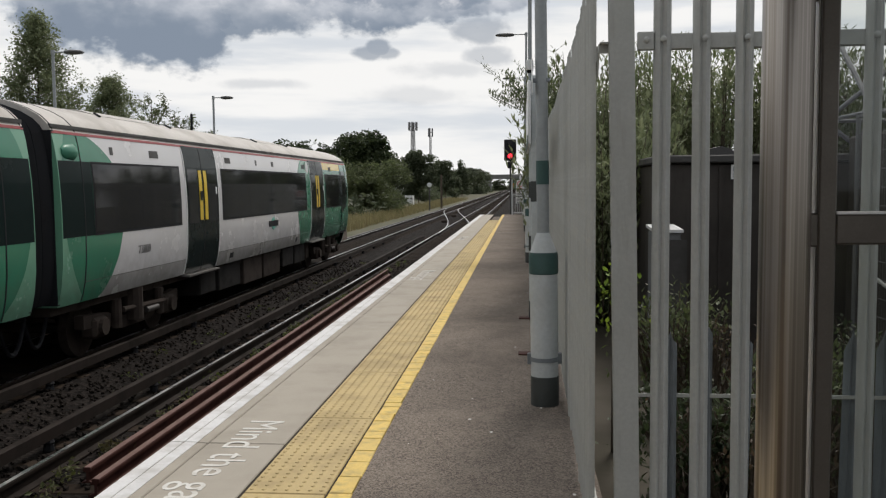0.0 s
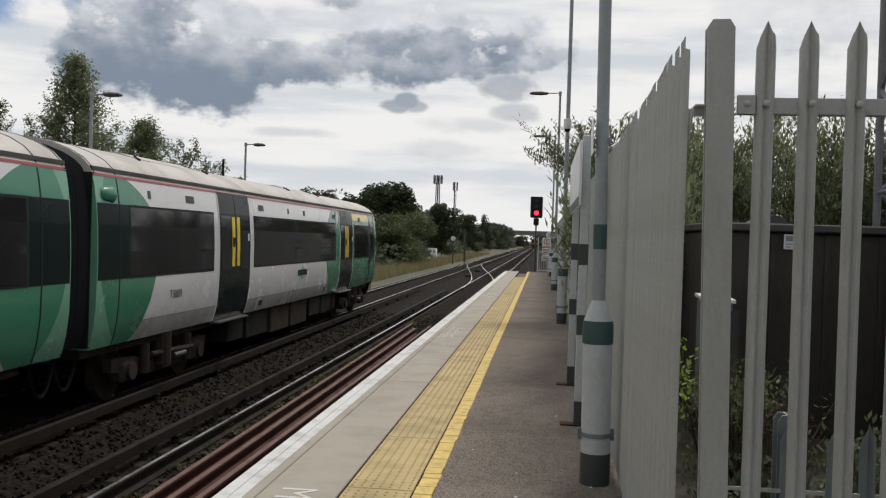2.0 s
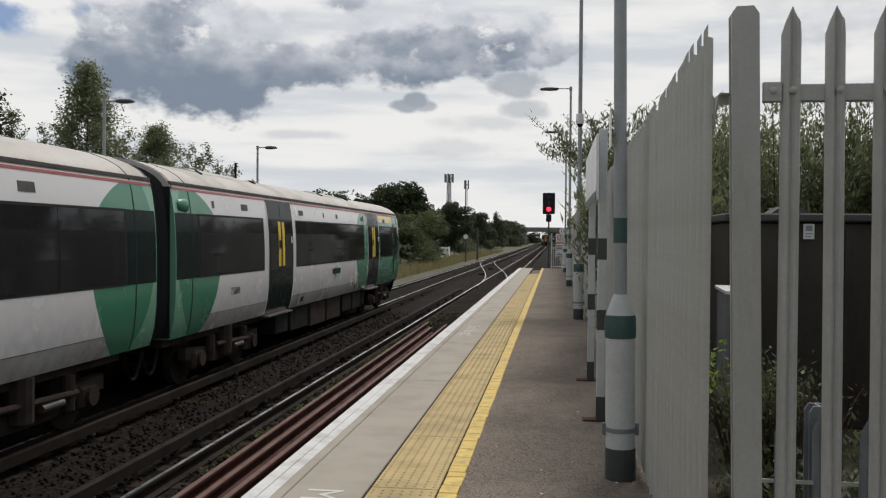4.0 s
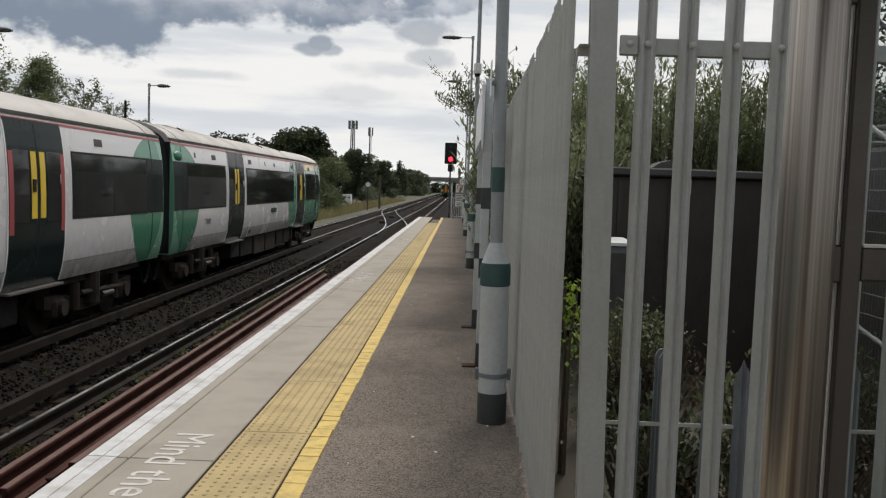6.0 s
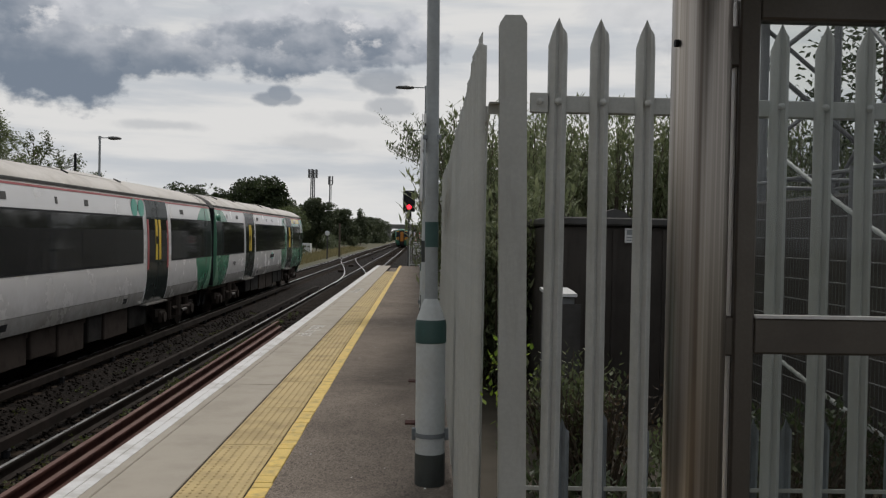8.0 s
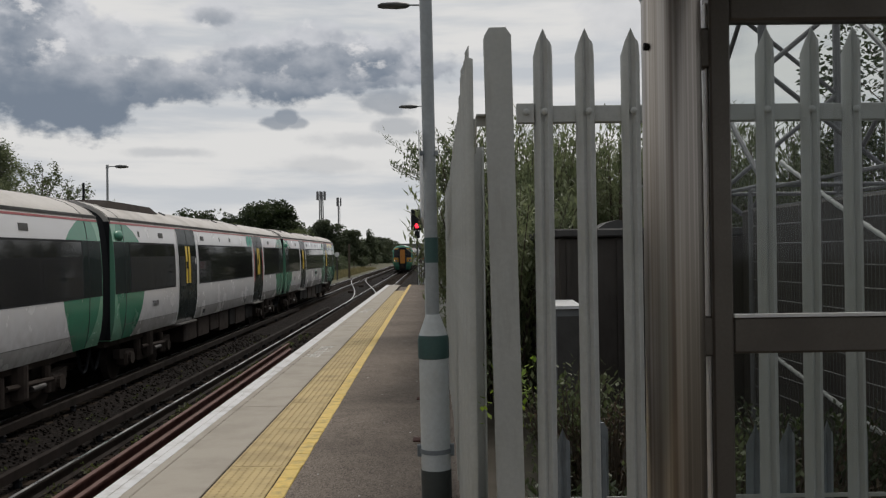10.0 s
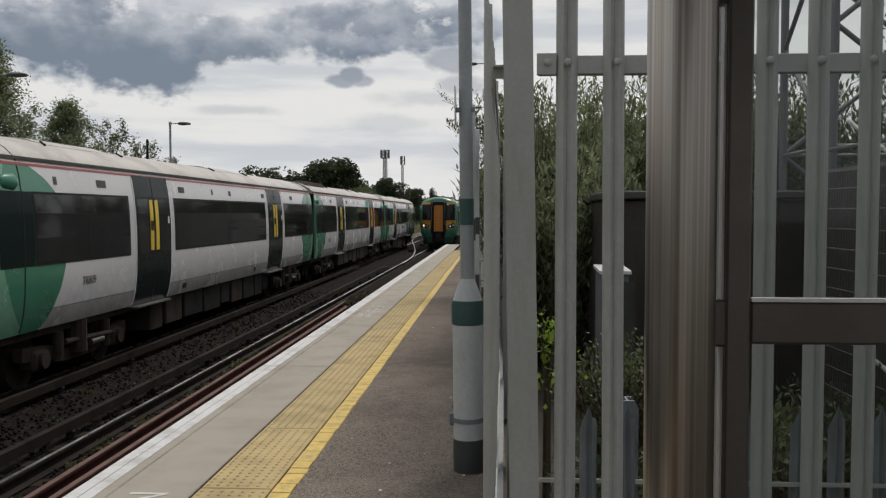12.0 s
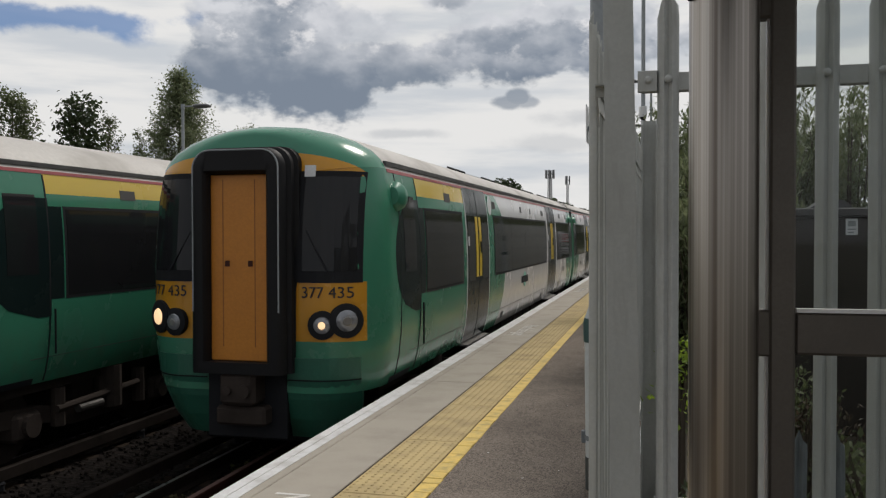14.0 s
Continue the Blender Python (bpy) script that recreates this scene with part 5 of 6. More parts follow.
# ---- trains ----
PROF_Z = (0.93, 1.05, 1.22, 1.50, 1.85, 2.25, 2.60, 2.90, 3.12, 3.30)
PROF_W = (1.285, 1.325, 1.362, 1.392, 1.400, 1.398, 1.385, 1.360, 1.330, 1.290)
ROOF = ((1.290, 3.30), (1.235, 3.40), (1.13, 3.50), (0.95, 3.60), (0.70, 3.69), (0.40, 3.755), (0.0, 3.78))


def half_width(z):
    return float(np.interp(z, PROF_Z, PROF_W))


NOSE_IN, NOSE_Y, NOSE_L = 0.45, 9.36, 0.74  # how far the nose narrows, where it begins, its length


def nose_ring(a):
    """Narrowing, forward place and lowering of the nose at the angle a."""
    c, s = math.cos(a), math.sin(a)
    return 1 - NOSE_IN * (1 - c), NOSE_Y + NOSE_L * s, s, 1 - c


def rake(z, s):
    return -0.16 * s * max(0.0, (z - 2.1) / 1.6) ** 1.6


def front_y(x, z):
    """How far forward the nose reaches at this width and height."""
    w = min(1.0, abs(x) / half_width(min(z, 3.3)))
    if w <= 1 - NOSE_IN:
        s = 1.0
    else:
        c = 1 - (1 - w) / NOSE_IN
        s = math.sqrt(max(0.0, 1 - c * c))
    return NOSE_Y + NOSE_L * s + rake(z, s)


def side_panel(bm, y0, y1, z0, z1, off, side, depth=0.02, ny=1):
    """A sheet that follows the body side between two heights."""
    zs = [z0] + [z for z in PROF_Z if z0 + 0.02 < z < z1 - 0.02] + [z1]
    ring = [(side * (half_width(z) + off), z) for z in zs] + [(side * (half_width(z) + off - depth), z) for z in zs[::-1]]
    if side < 0:
        ring = ring[::-1]
    loft(bm, [[(x, y, z) for x, z in ring] for y in (y1, y0)])
    return bm


def rounded_panel(bm, y0, yc, reach, zc, half, off, side):
    """A sheet on the body side with a straight rear edge and a rounded front edge."""
    rows = []
    for k in range(13):
        u = -1 + k / 6
        z = zc + half * u
        x = side * (half_width(z) + off)
        rows.append([bm.verts.new((xx, yy, z)) for xx, yy in ((x, y0), (x, yc + reach * math.sqrt(max(0.0, 1 - u * u))), (x - side * 0.012, yc + reach * math.sqrt(max(0.0, 1 - u * u))), (x - side * 0.012, y0))])
    for a, b in zip(rows, rows[1:]):
        for k in range(4):
            q = (a[k], a[(k + 1) % 4], b[(k + 1) % 4], b[k])
            bm.faces.new(q if side > 0 else q[::-1])
    return bm


def front_panel(bm, x0, x1, z0, z1, off, depth=0.02, nx=8, nz=4, tuck=0.0):
    xs = [x0 + (x1 - x0) * k / nx for k in range(nx + 1)]
    zs = [z0 + (z1 - z0) * k / nz for k in range(nz + 1)]
    t = [tuck * max(0.0, (1.1 - z) / 0.7) ** 2 for z in zs]
    g = [[bm.verts.new((x * (1 - 0.5 * v), front_y(x, z) + off - v, z)) for x in xs] for z, v in zip(zs, t)]
    b = [[bm.verts.new((x * (1 - 0.5 * v), front_y(x, z) + off - depth - v, z)) for x in xs] for z, v in zip(zs, t)]
    for i in range(nz):
        for j in range(nx):
            bm.faces.new((g[i][j + 1], g[i][j], g[i + 1][j], g[i + 1][j + 1]))
    for i in range(nz):
        bm.faces.new((g[i][0], b[i][0], b[i + 1][0], g[i + 1][0])), bm.faces.new((b[i][nx], g[i][nx], g[i + 1][nx], b[i + 1][nx]))
    for j in range(nx):
        bm.faces.new((g[0][j], g[0][j + 1], b[0][j + 1], b[0][j])), bm.faces.new((b[nz][j], b[nz][j + 1], g[nz][j + 1], g[nz][j]))
    return bm


def bogie(car, y, name="bogie"):
    bm = bmesh.new()
    for s in (-1, 1):
        loft(bm, [[(s * x, v, z) for x, z in ((0.98, 0.42 + d), (1.12, 0.42 + d), (1.12, 0.62 + d), (0.98, 0.62 + d))][::s] for v, d in ((y - 1.75, 0.05), (y - 1.0, 0.0), (y - 0.5, -0.12), (y + 0.5, -0.12), (y + 1.0, 0.0), (y + 1.75, 0.05))])
        for v in (-1.3, 1.3):
            box(bm, s * 1.05 - 0.13, y + v - 0.22, 0.28, s * 1.05 + 0.13, y + v + 0.22, 0.60, 0.05)
            tube(bm, (s * 1.18, y + v, 0.45), (s * 1.24, y + v, 0.45), 0.13, n=12)
            tube(bm, (s * 1.16, y + v * 0.62, 0.35), (s * 1.16, y + v * 0.62, 0.80), 0.085, n=10)
        tube(bm, (s * 1.14, y - 0.18, 0.40), (s * 1.14, y - 0.18, 0.92), 0.17, n=12)
        tube(bm, (s * 1.22, y - 0.7, 0.62), (s * 1.22, y + 0.9, 0.56), 0.045, n=8)
    box(bm, -0.98, y - 0.3, 0.40, 0.98, y + 0.3, 0.82)
    b = part(name, bm, UNDER, car, "dark sooty bogie frame")
    for v in (-1.3, 1.3):
        bm = bmesh.new()
        for s in (-1, 1):
            tube(bm, (s * 0.70, y + v, 0.42), (s * 0.835, y + v, 0.42), 0.42, n=24)
        tube(bm, (-0.72, y + v, 0.42), (0.72, y + v, 0.42), 0.08, n=10)
        part("wheelset", bm, UNDER, b)
    for s in (-1, 1):
        part("damper", tube(bmesh.new(), (s * 1.24, y + 0.1, 0.50), (s * 1.24, y + 0.55, 0.50), 0.05, n=12), DAMPER, b, "dull metal damper cylinder")


def body_rings(cab, prof):
    rings = [[(x, y, z) for x, z in prof] for y in ((-9.85, NOSE_Y) if cab else (-9.85, 9.85))]
    if cab:
        for k in range(1, 10):
            w, y, s, lo = nose_ring(k * math.pi / 18)
            rings.append([(x * w, y + rake(z, s), z - max(0.0, z - 2.9) * 0.16 * lo) for x, z in prof])
    return rings


def train_car(cab, number, label, group, logo=True, access=False, unit="", pod=True, well=False, pods=False):
    car = thing("train_car", label, "train car", group=group)
    liv = LIVERY_CAB if cab else LIVERY_MID
    prof = list(zip(PROF_W, PROF_Z)) + [(-w, z) for w, z in zip(PROF_W[::-1], PROF_Z[::-1])]
    rings = body_rings(cab, prof)
    body = part("body", loft(bmesh.new(), rings), liv, car, smooth=True)
    rprof = [(x, z + 0.001) for x, z in ROOF] + [(-x, z + 0.001) for x, z in ROOF[-2::-1]]
    roof = part("roof", loft(bmesh.new(), body_rings(cab, rprof) if not cab else body_rings(cab, rprof)[:2]), ROOF_GREY, car, "sooty pale roof", True)
    if cab:
        part("nose_roof", loft(bmesh.new(), [[(x, y + 0.001 * i, z) for x, y, z in r] for i, r in enumerate(body_rings(cab, rprof)[1:])]), LIVERY_CAB, car, "green roof dome over the cab", True)
    y1 = NOSE_Y - 0.02 if cab else 9.84
    for s in (-1, 1):
        part("gutter", side_panel(bmesh.new(), -9.84, y1, 3.335, 3.385, 0.0, s, 0.04), GREY_BOX, car)
        part("red_line", side_panel(bmesh.new(), -9.84, y1, 3.262, 3.300, 0.006, s, 0.012), TRIM_RED, car, "thin red line under the roof")
    # roof hatches and seams
    for yy in (-6.2, 2.1):
        bm = bmesh.new()
        loft(bm, [[(x, v, z + e) for x, z, e in ((-0.75, 3.66, 0.02), (-0.4, 3.755, 0.03), (0, 3.78, 0.035), (0.4, 3.755, 0.03), (0.75, 3.66, 0.02), (0, 3.6, 0))] for v in (yy - 1.2, yy + 1.2)])
        part("roof_hatch", bm, ROOF_GREY, roof)
    for yy in (-7.6, -4.8, 0.6, 3.5):
        for s in (-1, 1):
            part("roof_fitting", tube(bmesh.new(), (s * 0.86, yy, 3.655), (s * 0.62, yy + 0.3, 3.735), 0.018, n=5), BLACK, roof)
    if well:
        part("roof_well", loft(bmesh.new(), [[(-0.95, v, 3.52), (0.95, v, 3.52), (0.80, v, zt - 0.02), (0.5, v, zt), (-0.5, v, zt), (-0.80, v, zt - 0.02)] for v, zt in ((-9.3, 3.60), (-8.6, 3.815), (-5.8, 3.815), (-4.8, 3.60))]), UNDER, roof, "dark raised equipment well")
    doors = ((-5.46, -3.80), (4.05, 5.71) if cab else (3.75, 5.41))
    if cab:
        wins = [(-8.95, -5.72), (-3.56, 3.51), (5.95, 8.05)]
    else:
        wins = [(-8.95, -5.72), (-3.56, 3.51), (5.68, 8.95)]
    for s in (-1, 1):
        ends = (-1, 1) if not cab else (-1,)
        for e in ends:
            bm = side_panel(bmesh.new(), *sorted((e * 8.96, e * 9.83)), 1.86, 2.90, 0.002, s)
            part("end_glazing", bm, DOOR_DARK, car, "dark wrap round the car end")
            part("seam", side_panel(bmesh.new(), e * 9.22 - 0.012, e * 9.22 + 0.012, 0.95, 3.25, 0.004, s, 0.012), BLACK, car)
        for w0, w1 in wins:
            surround = part("window_band", side_panel(bmesh.new(), w0, w1, 1.855, 2.905, 0.004, s), BLACK, car, "black window surround")
            n = max(1, round((w1 - w0) / 1.85))
            for k in range(n):
                a, b = w0 + 0.035 + (w1 - w0 - 0.07) * k / n, w0 + 0.035 + (w1 - w0 - 0.07) * (k + 1) / n
                part("pane", side_panel(bmesh.new(), a + 0.006, b - 0.006, 1.89, 2.87, 0.007, s), TRAIN_GLASS, surround)
        for d0, d1 in doors:
            mid = (d0 + d1) / 2
            dr = part("door", side_panel(bmesh.new(), d0, d1, 0.935, 3.285, 0.008, s, 0.03), DOOR_DARK, car, "dark sliding door pair")
            part("door_joint", side_panel(bmesh.new(), mid - 0.01, mid + 0.01, 0.96, 3.25, 0.011, s, 0.01), BLACK, dr)
            for a, b in ((d0 + 0.08, mid - 0.27), (mid + 0.27, d1 - 0.08)):
                part("door_window", side_panel(bmesh.new(), a, b, 1.86, 2.86, 0.012, s, 0.01), TRAIN_GLASS, dr)
            for a in (mid - 0.205, mid + 0.055):
                part("yellow_strip", side_panel(bmesh.new(), a, a + 0.155, 1.91, 2.85, 0.015, s, 0.012), DOOR_YELLOW, dr, "yellow door edge strip")
            part("door_button", box(bmesh.new(), *( (s * 1.405, mid - 0.18, 2.28) if s > 0 else (s * 1.422, mid - 0.18, 2.28)), *((s * 1.422, mid - 0.09, 2.46) if s > 0 else (s * 1.405, mid - 0.09, 2.46))), BLACK, dr)
            for a in (d0 - 0.035, d1 + 0.003):
                part("door_edge", side_panel(bmesh.new(), a, a + 0.032, 0.95, 3.24, 0.009, s, 0.012), SIGN_WHITE, dr, "white door edge")
            part("door_notice", side_panel(bmesh.new(), d1 - 0.15, d1 - 0.07, 2.40, 2.54, 0.013, s, 0.008), SIGN_WHITE, dr, "small white door notice")
            if access and d0 > 0:
                for a in (d0 + 0.01, d1 - 0.13):
                    part("red_strip", side_panel(bmesh.new(), a, a + 0.12, 1.70, 2.84, 0.016, s, 0.012), TRIM_RED, dr, "red door edge strip")
            st = bmesh.new()
            box(st, *( (s * 1.18, d0 + 0.02, 0.885) if s > 0 else (s * 1.40, d0 + 0.02, 0.885)), *((s * 1.40, d1 - 0.02, 0.915) if s > 0 else (s * 1.18, d1 - 0.02, 0.915)))
            part("step", st, STEP_GREY, dr, "pale metal door step")
        # small vents and lamps above the windows
        for yy, w in ((-6.9, 0.34), (-8.3, 0.10), (-3.2, 0.34), (0.2, 0.18), (-1.1, 0.1), (3.2, 0.3), (6.6, 0.32)):
            part("side_vent", side_panel(bmesh.new(), yy, yy + w, 3.02, 3.14, 0.006, s, 0.012), GREY_BOX, car)
        part("crease", side_panel(bmesh.new(), -9.2, 8.6, 1.212, 1.220, 0.003, s, 0.006), GREY_BOX, car)
        for yy in (-3.0, 2.4):
            part("filler_cap", side_panel(bmesh.new(), yy, yy + 0.22, 1.03, 1.14, 0.005, s, 0.01), BLACK, car)
        if access:
            for yy in (3.0, 3.46):
                c = part("teal_disc", lathe(bmesh.new(), [(0.2, 0), (0.2, 0.006)], 20), TEAL, car, "round teal sticker")
                c.matrix_basis = pose(s * (half_width(3.08) + 0.004), yy if s > 0 else yy, 3.08, 0, s * 85, 0)
        if cab:
            c = part("class_disc", lathe(bmesh.new(), [(0.17, 0), (0.17, 0.006)], 20), SIGN_WHITE, car, "round white class sticker")
            c.matrix_basis = pose(s * (half_width(3.08) + 0.004), 3.74, 3.07, 0, s * 85, 0)
        if logo and cab:
            pd = part("logo_disc", lathe(bmesh.new(), [(0.155, 0), (0.155, 0.008)], 20), TEAL, car, "green and black emblem")
            pd.matrix_basis = pose(s * (half_width(1.63) + 0.002), 0.1, 1.63, 0, s * 90, 0)
            part("logo_bar", side_panel(bmesh.new(), -0.30, 0.50, 1.56, 1.70, 0.012, s, 0.01), BLACK, car)
        for yy in ((-9.5,) if pod else ()):
            bm = bmesh.new()
            sec = [[(s * (1.33 + rr * math.cos(a) * 0.7), yy + u, 3.02 + rr * math.sin(a)) for a in (k * math.pi / 5 for k in range(10))] for u, rr in ((-0.2, 0.05), (-0.14, 0.10), (0.1, 0.12), (0.2, 0.06))]
            if s < 0:
                sec = [r[::-1] for r in sec]
            part("camera_pod", loft(bm, sec), worn("pod_green", (0.045, 0.22, 0.14), (0.03, 0.15, 0.1), 0.4, big=3, fine=30, amount=0.4) if "pod_green" not in bpy.data.materials else bpy.data.materials["pod_green"], car, "green door camera pod", True)
        lettering("number", number, 0.19, INK, car, pose(s * (half_width(1.52) + 0.008), -7.55 if s > 0 else -7.1, 1.48, 90 - 2, 0, s * 90), "black car number")
    # underframe
    rngc = random.Random(int(number))
    yy = -4.4
    while yy < 4.2:
        ln = rngc.uniform(0.6, 1.5)
        z0 = rngc.uniform(0.30, 0.45)
        bm = bmesh.new()
        box(bm, -1.2, yy, z0, 1.2, min(yy + ln, 4.4), 0.90, 0.02)
        part("equipment_box", bm, TRAIN_BOX if rngc.random() < 0.5 else UNDER, car)
        yy += ln + rngc.uniform(0.06, 0.3)
    part("underframe", box(bmesh.new(), -1.15, -9.8, 0.80, 1.15, 9.2, 0.929), UNDER, car)
    for yy in (-7.1, 7.1):
        bogie(car, yy)
    # flexible gangway at the inner ends
    for e in ((-1,) if cab else (-1, 1)):
        bm = bmesh.new()
        y0, y2 = sorted((e * 9.852, e * 10.17))
        hoop = prof[:10] + [(x, z) for x, z in ROOF[1:]] + [(-x, z) for x, z in ROOF[-2:0:-1]] + prof[10:]
        step = (y2 - y0) / 6
        loft(bm, [[(x * k, y0 + q * step, 0.98 + (z - 0.93) * (k + 0.035)) for x, z in hoop] for q, k in enumerate((0.93, 0.90, 0.93, 0.90, 0.93, 0.90, 0.93))])
        part("gangway", bm, BLACK, car, "black folded gangway bellows")
        arcs = [(x, z) for x, z in ROOF] + [(-x, z) for x, z in ROOF[-2::-1]]
        for ys in (9.22, 9.80):
            part("roof_seam", loft(bmesh.new(), [[(x * k, e * ys + d, z * k + 0.004) for x, z in arcs + [(0.0, 3.2)]] for d, k in ((-0.014, 1.0005), (0.014, 1.0005))]), BLACK, roof)
        pts = [Vector((1.0, e * (9.6 + 0.6 * u), 0.85 - 0.9 * u * (1 - u) * 2)) for u in (k / 8 for k in range(9))]
        bm = sweep(bmesh.new(), [(0.03 * math.cos(k * math.pi / 3), 0.03 * math.sin(k * math.pi / 3)) for k in range(6)], pts)
        part("jumper_cable", bm, BLACK, car)
        part("end_edge", box(bmesh.new(), -1.30, *sorted((e * 9.80, e * 9.87))[:1], 0.96, 1.30, sorted((e * 9.80, e * 9.87))[1], 3.3), BLACK, car)
    if cab:
        cab_front(car, unit, pods)
    return car


def cab_front(car, unit, pods):
    for s in (-1, 1):
        # driver's door and side glazing
        part("cab_glazing", side_panel(bmesh.new(), 8.08, 8.34, 1.86, 2.90, 0.003, s), DOOR_DARK, car, "dark wrap behind the windscreen")
        part("cab_glazing", rounded_panel(bmesh.new(), 8.30, 8.52, 0.80, 2.33, 0.66, 0.004, s), DOOR_DARK, car, "dark rounded wrap beside the cab")
        w = part("cab_window", side_panel(bmesh.new(), 8.5, 8.98, 2.15, 3.02, 0.007, s), TRAIN_GLASS, car)
        for yy in (8.32, 9.12):
            part("cab_door_seam", side_panel(bmesh.new(), yy - 0.01, yy + 0.01, 0.95, 3.25, 0.005, s, 0.01), BLACK, car)
        part("handrail", tube(bmesh.new(), (s * 1.42, 8.26, 1.25), (s * 1.42, 8.26, 1.75), 0.012, n=6), BLACK, car)
        x0, x1 = sorted((s * 0.53, s * 1.21))
        ws = part("windscreen", front_panel(bmesh.new(), x0, x1, 2.08, 3.24, 0.006), BLACK, car, "black windscreen surround")
        x0, x1 = sorted((s * 0.62, s * 1.16))
        part("windscreen_glass", front_panel(bmesh.new(), x0, x1, 2.20, 3.18, 0.010), TRAIN_GLASS, ws)
        bm = tube(bmesh.new(), (s * 0.66, front_y(0.66, 2.9) + 0.03, 2.62), (s * 0.9, front_y(0.9, 2.2) + 0.03, 2.2), 0.010, n=6)
        part("wiper", bm, BLACK, ws)
        # head and tail lamps in one dark bezel
        for xc, zc, rr, nm in ((1.07, 1.69, 0.145, "headlight"), (0.84, 1.645, 0.115, "tail_light")):
            yb = front_y(xc, zc)
            bz = part("lamp_bezel", lathe(bmesh.new(), [(rr + 0.035, -0.03), (rr + 0.035, 0.025), (rr, 0.035)], 24), BLACK, car, smooth=True)
            ang = -s * (32 if xc > 0.9 else 14)
            bz.matrix_basis = pose(s * xc, yb, zc, -90, 0, 0) @ pose(0, 0, 0, 0, -ang, 0)
            lit = nm == "headlight" and s > 0
            part(nm, lathe(bmesh.new(), [(rr * 0.62 if lit else rr * 0.78, 0.036), (rr * 0.55 if lit else rr * 0.7, 0.05), (rr * 0.3, 0.06)], 20), HEADLIGHT_ON if lit else LAMP_GLASS, bz, "lit warm headlamp" if lit else "clear lamp lens", True)
            if not lit:
                part("inner_lamp", lathe(bmesh.new(), [(rr * 0.35, 0.058), (rr * 0.28, 0.068)], 12), HEADLIGHT_ON if nm == "tail_light" and s < 0 else STEP_GREY, bz)
        x0, x1 = sorted((s * 0.46, s * 1.18))
        part("lower_valance", front_panel(bmesh.new(), x0, x1, 0.42, 1.30, 0.012, 0.05, tuck=0.28), GREEN_SHADED, car, "green lower valance in a shade-darkened colour")
        part("valance_seam", front_panel(bmesh.new(), x0, x1, 1.06, 1.075, 0.016, 0.01), BLACK, car)
        # cab side skirt
        part("side_skirt", side_panel(bmesh.new(), 8.5, 9.3, 0.93, 1.0, 0.004, s), BLACK, car)
        num = lettering("unit_number", unit, 0.165, INK, car, pose(0, 0, 0), "black unit number")
        for v in num.data.vertices:
            x, z = (1.24 if s > 0 else -0.61) - v.co.x, 1.925 + v.co.y
            v.co = (x, front_y(x, z) + 0.008 + v.co.z, z)
        if pods:
            bm = bmesh.new()
            sec = [[(s * (1.36 + rr * math.cos(a) * 0.8), 9.12 + u, 3.0 + rr * 1.25 * math.sin(a)) for a in (k * math.pi / 6 for k in range(12))] for u, rr in ((-0.16, 0.05), (-0.1, 0.11), (0.1, 0.14), (0.2, 0.08))]
            part("cab_camera_pod", loft(bm, sec if s > 0 else [r[::-1] for r in sec]), bpy.data.materials["pod_green"], car, "green camera pod beside the cab", True)
    # gangway with its door
    yf = front_y(0, 1.5)
    def arch(half, z0, z1, r, y):
        """Points round an opening with rounded upper corners."""
        pts = [(-half, y, z0)] + [(-half, y, z0 + (z1 - r - z0) * k / 4) for k in range(1, 4)]
        pts += [(-half + r - r * math.cos(a), y, z1 - r + r * math.sin(a)) for a in (k * math.pi / 12 for k in range(7))]
        return pts + [(-x, y, z) for x, y, z in pts[::-1]]

    bm = bmesh.new()
    rings = [arch(0.53 + o, 1.15, 3.47 + o * 0.5, 0.20, yf + d) for d, o in ((-0.45, 0.05), (-0.02, 0.05), (0.0, 0.0), (0.04, 0.0), (0.06, 0.03), (0.10, 0.02), (0.12, -0.03), (0.15, -0.03), (0.17, -0.01), (0.24, -0.03), (0.28, -0.075))]
    rings += [arch(0.335 + o, 1.27, 3.205 + o, 0.03, yf + d) for d, o in ((0.28, 0.03), (0.24, 0.0), (-0.30, 0.0))]
    loft(bm, rings, ends=False)
    fr = part("gangway_frame", bm, GANGWAY, car, "black rubber gangway surround", True)
    # pale line: the worn rubber edge, with its highlight put into the colour
    bm = bmesh.new()
    for a, b in zip(arch(0.478, 1.3, 3.445, 0.19, yf + 0.268)[1:], arch(0.478, 1.3, 3.445, 0.19, yf + 0.268)[2:-1]):
        tube(bm, a, b, 0.009, n=6, cap=False)
    part("gangway_edge_highlight", bm, COL_DARK, fr, "worn pale edge and painted highlight of the rubber surround")
    part("gangway_sill", box(bmesh.new(), -0.45, yf - 0.30, 1.16, 0.45, yf + 0.26, 1.262, 0.015), GANGWAY, fr)
    dr = part("gangway_door", box(bmesh.new(), -0.333, yf - 0.3, 1.272, 0.333, yf + 0.16, 3.20, 0.01), ORANGE_DOOR, fr, "orange-yellow gangway door")
    for x in (-0.17, 0.19):
        part("door_seam", box(bmesh.new(), x - 0.006, yf + 0.1585, 1.42, x + 0.006, yf + 0.1615, 3.15), DOOR_SHADE, dr)
    for x in (-0.12, 0.14):
        part("door_latch", box(bmesh.new(), x - 0.025, yf + 0.1585, 2.25, x + 0.025, yf + 0.168, 2.31), RUST, dr)
    tri = part("warning_plate", front_panel(bmesh.new(), -0.74, -0.62, 3.17, 3.30, 0.008, 0.01, 2, 2), SIGN_WHITE, car, "small white warning plate")
    # coupler and dark pocket
    part("coupler_pocket", front_panel(bmesh.new(), -0.45, 0.45, 0.45, 1.20, 0.004, 0.05), BLACK, car)
    bm = bmesh.new()
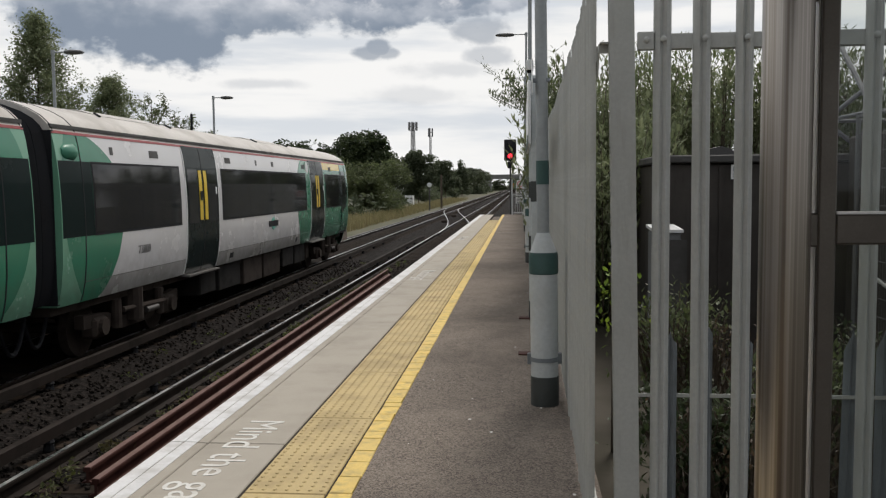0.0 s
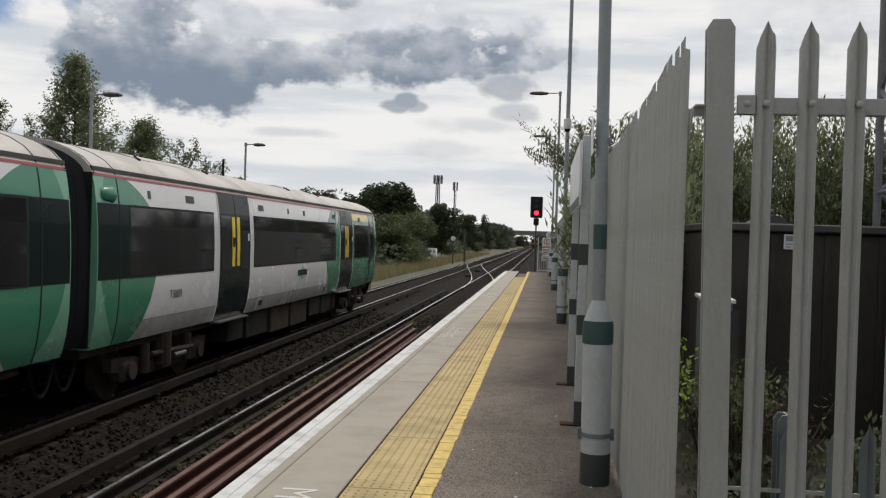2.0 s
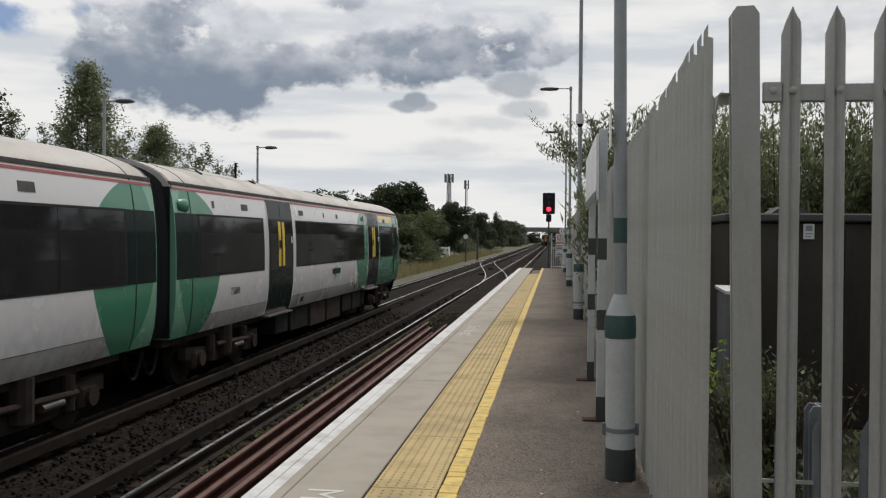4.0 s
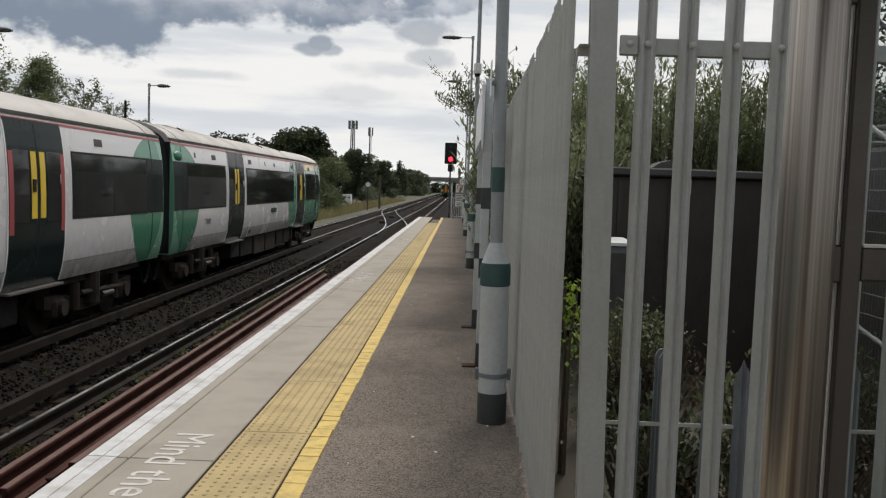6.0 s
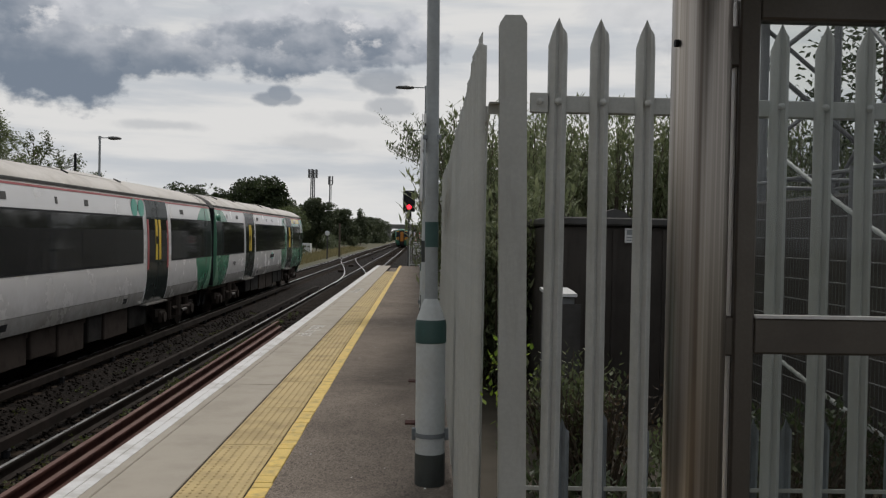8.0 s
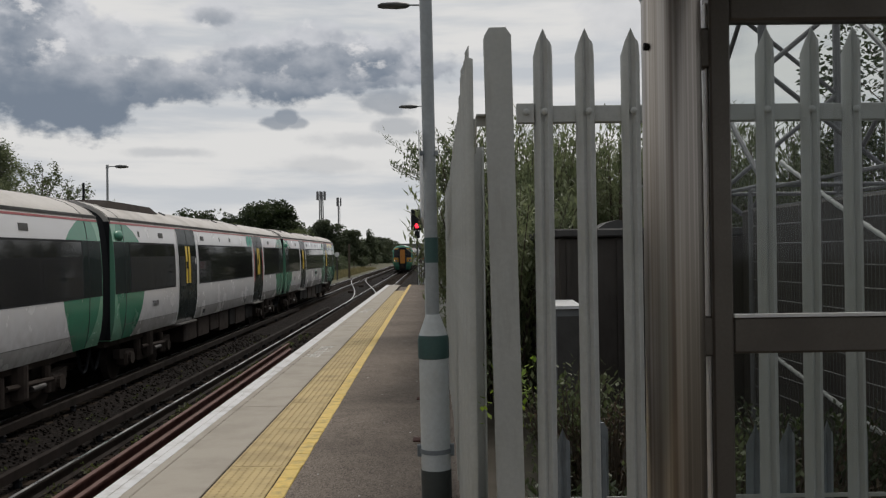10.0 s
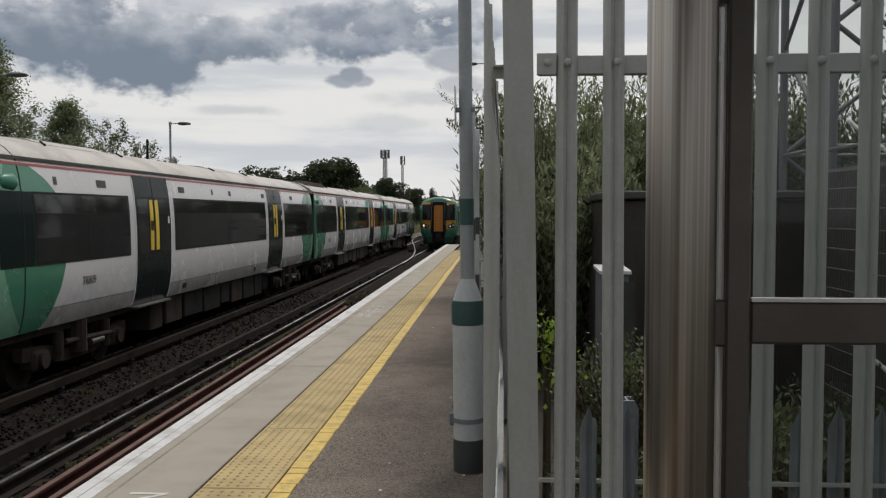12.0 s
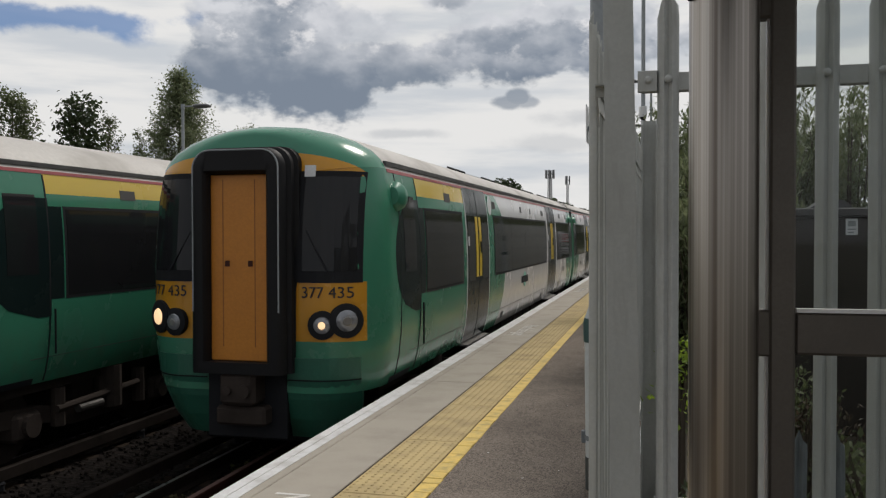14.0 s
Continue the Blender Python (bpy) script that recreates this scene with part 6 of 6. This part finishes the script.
    box(bm, -0.20, 10.0, 0.82, 0.20, 10.36, 1.16, 0.04), box(bm, -0.28, 10.0, 0.60, 0.28, 10.28, 0.80, 0.03)
    tube(bm, (-0.1, 10.3, 0.98), (-0.1, 10.42, 0.98), 0.07, n=12), tube(bm, (0.1, 10.3, 0.98), (0.1, 10.40, 0.98), 0.05, n=12)
    part("coupler", bm, UNDER, car, "sooty automatic coupler")
    bm = bmesh.new()
    box(bm, -0.8, 9.35, 0.28, 0.8, 9.55, 0.48, 0.03)
    part("obstacle_deflector", bm, BLACK, car)


# livery green darkened for the valance: the shade is put into the colour
GREEN_SHADED = worn("shaded_green_cab_paint", (0.028, 0.125, 0.082), (0.018, 0.07, 0.05), 0.38, big=1.4, fine=40, amount=0.6, relief=0.02)
# door orange at about half brightness, for the seam strips
DOOR_SHADE = worn("darker_door_seam_paint", (0.30, 0.11, 0.02), (0.18, 0.07, 0.02), 0.6, big=3, fine=40, amount=0.6, relief=0)
LAMP_GLASS = worn("clear_lamp_glass", (0.30, 0.31, 0.33), (0.15, 0.15, 0.16), 0.1, 0.4, big=8, fine=40, amount=0.5, relief=0)

DAMPER = worn("dull_damper_metal", (0.07, 0.065, 0.06), (0.03, 0.026, 0.024), 0.6, 0.3, big=3, fine=40, amount=0.7)

GROUP_A, GROUP_B = "cars of the leaving train", "cars of the arriving train"
a1 = train_car(True, "73809", "leading white and green electric train car with a yellow-banded cab", GROUP_A, unit="377 409")
a2 = train_car(False, "78609", "white and green train car with red-edged accessible doors", GROUP_A, access=True, well=True)
a3 = train_car(False, "78809", "white and green train car with dark doors", GROUP_A)
a4 = train_car(True, "73409", "rear white and green electric train car with a yellow-banded cab", GROUP_A, unit="377 409", pod=False)
b1 = train_car(True, "73435", "leading green and white electric train car with an orange gangway door", GROUP_B, unit="377 435", pods=True)
b2 = tagged(copy_thing(a3, pose(0, 60, 0)), "white and green train car with dark doors", "train car", GROUP_B)
b3 = tagged(copy_thing(a3, pose(0, 60, 0)), "white and green train car with dark doors", "train car", GROUP_B)
b4 = tagged(copy_thing(a4, pose(0, 60, 0)), "rear white and green electric train car with a yellow-banded cab", "train car", GROUP_B)

# place of the first coupling of the leaving train, and of the arriving train's nose
LEAVING = ((0, 10.50), (0.5, 10.50), (1, 10.51), (1.5, 10.54), (2, 10.62), (2.5, 10.83), (3, 11.18), (3.5, 11.73), (4, 12.5), (4.5, 13.5), (5, 14.75), (5.5, 16.2), (6, 17.95), (6.5, 19.85), (7, 21.9), (7.5, 24.1),
           (8, 26.45), (8.5, 29.0), (9, 31.65), (9.5, 34.5), (10, 37.5), (10.5, 40.65), (11, 44.1), (11.5, 47.85), (12, 51.75), (12.5, 55.7), (13, 59.7), (13.5, 63.75), (14, 67.9))


def motions():
    for car, off, turn in ((a1, 10.2, 0), (a2, -10.15, 0), (a3, -30.5, 0), (a4, -50.85, 180)):
        walk(car, [(t, pose(FAR_X, g + off, RAIL_Z, 0, 0, turn)) for t, g in LEAVING])
    for car, off, turn in ((b1, 10.1, 180), (b2, 30.45, 0), (b3, 50.8, 0), (b4, 71.15, 0)):
        walk(car, [(t, pose(NEAR_X, 8.75 + 27.2 * (14 - t) + 0.25 * (14 - t) ** 2 + off, RAIL_Z, 0, 0, turn)) for t in range(0, 15)])


motions()
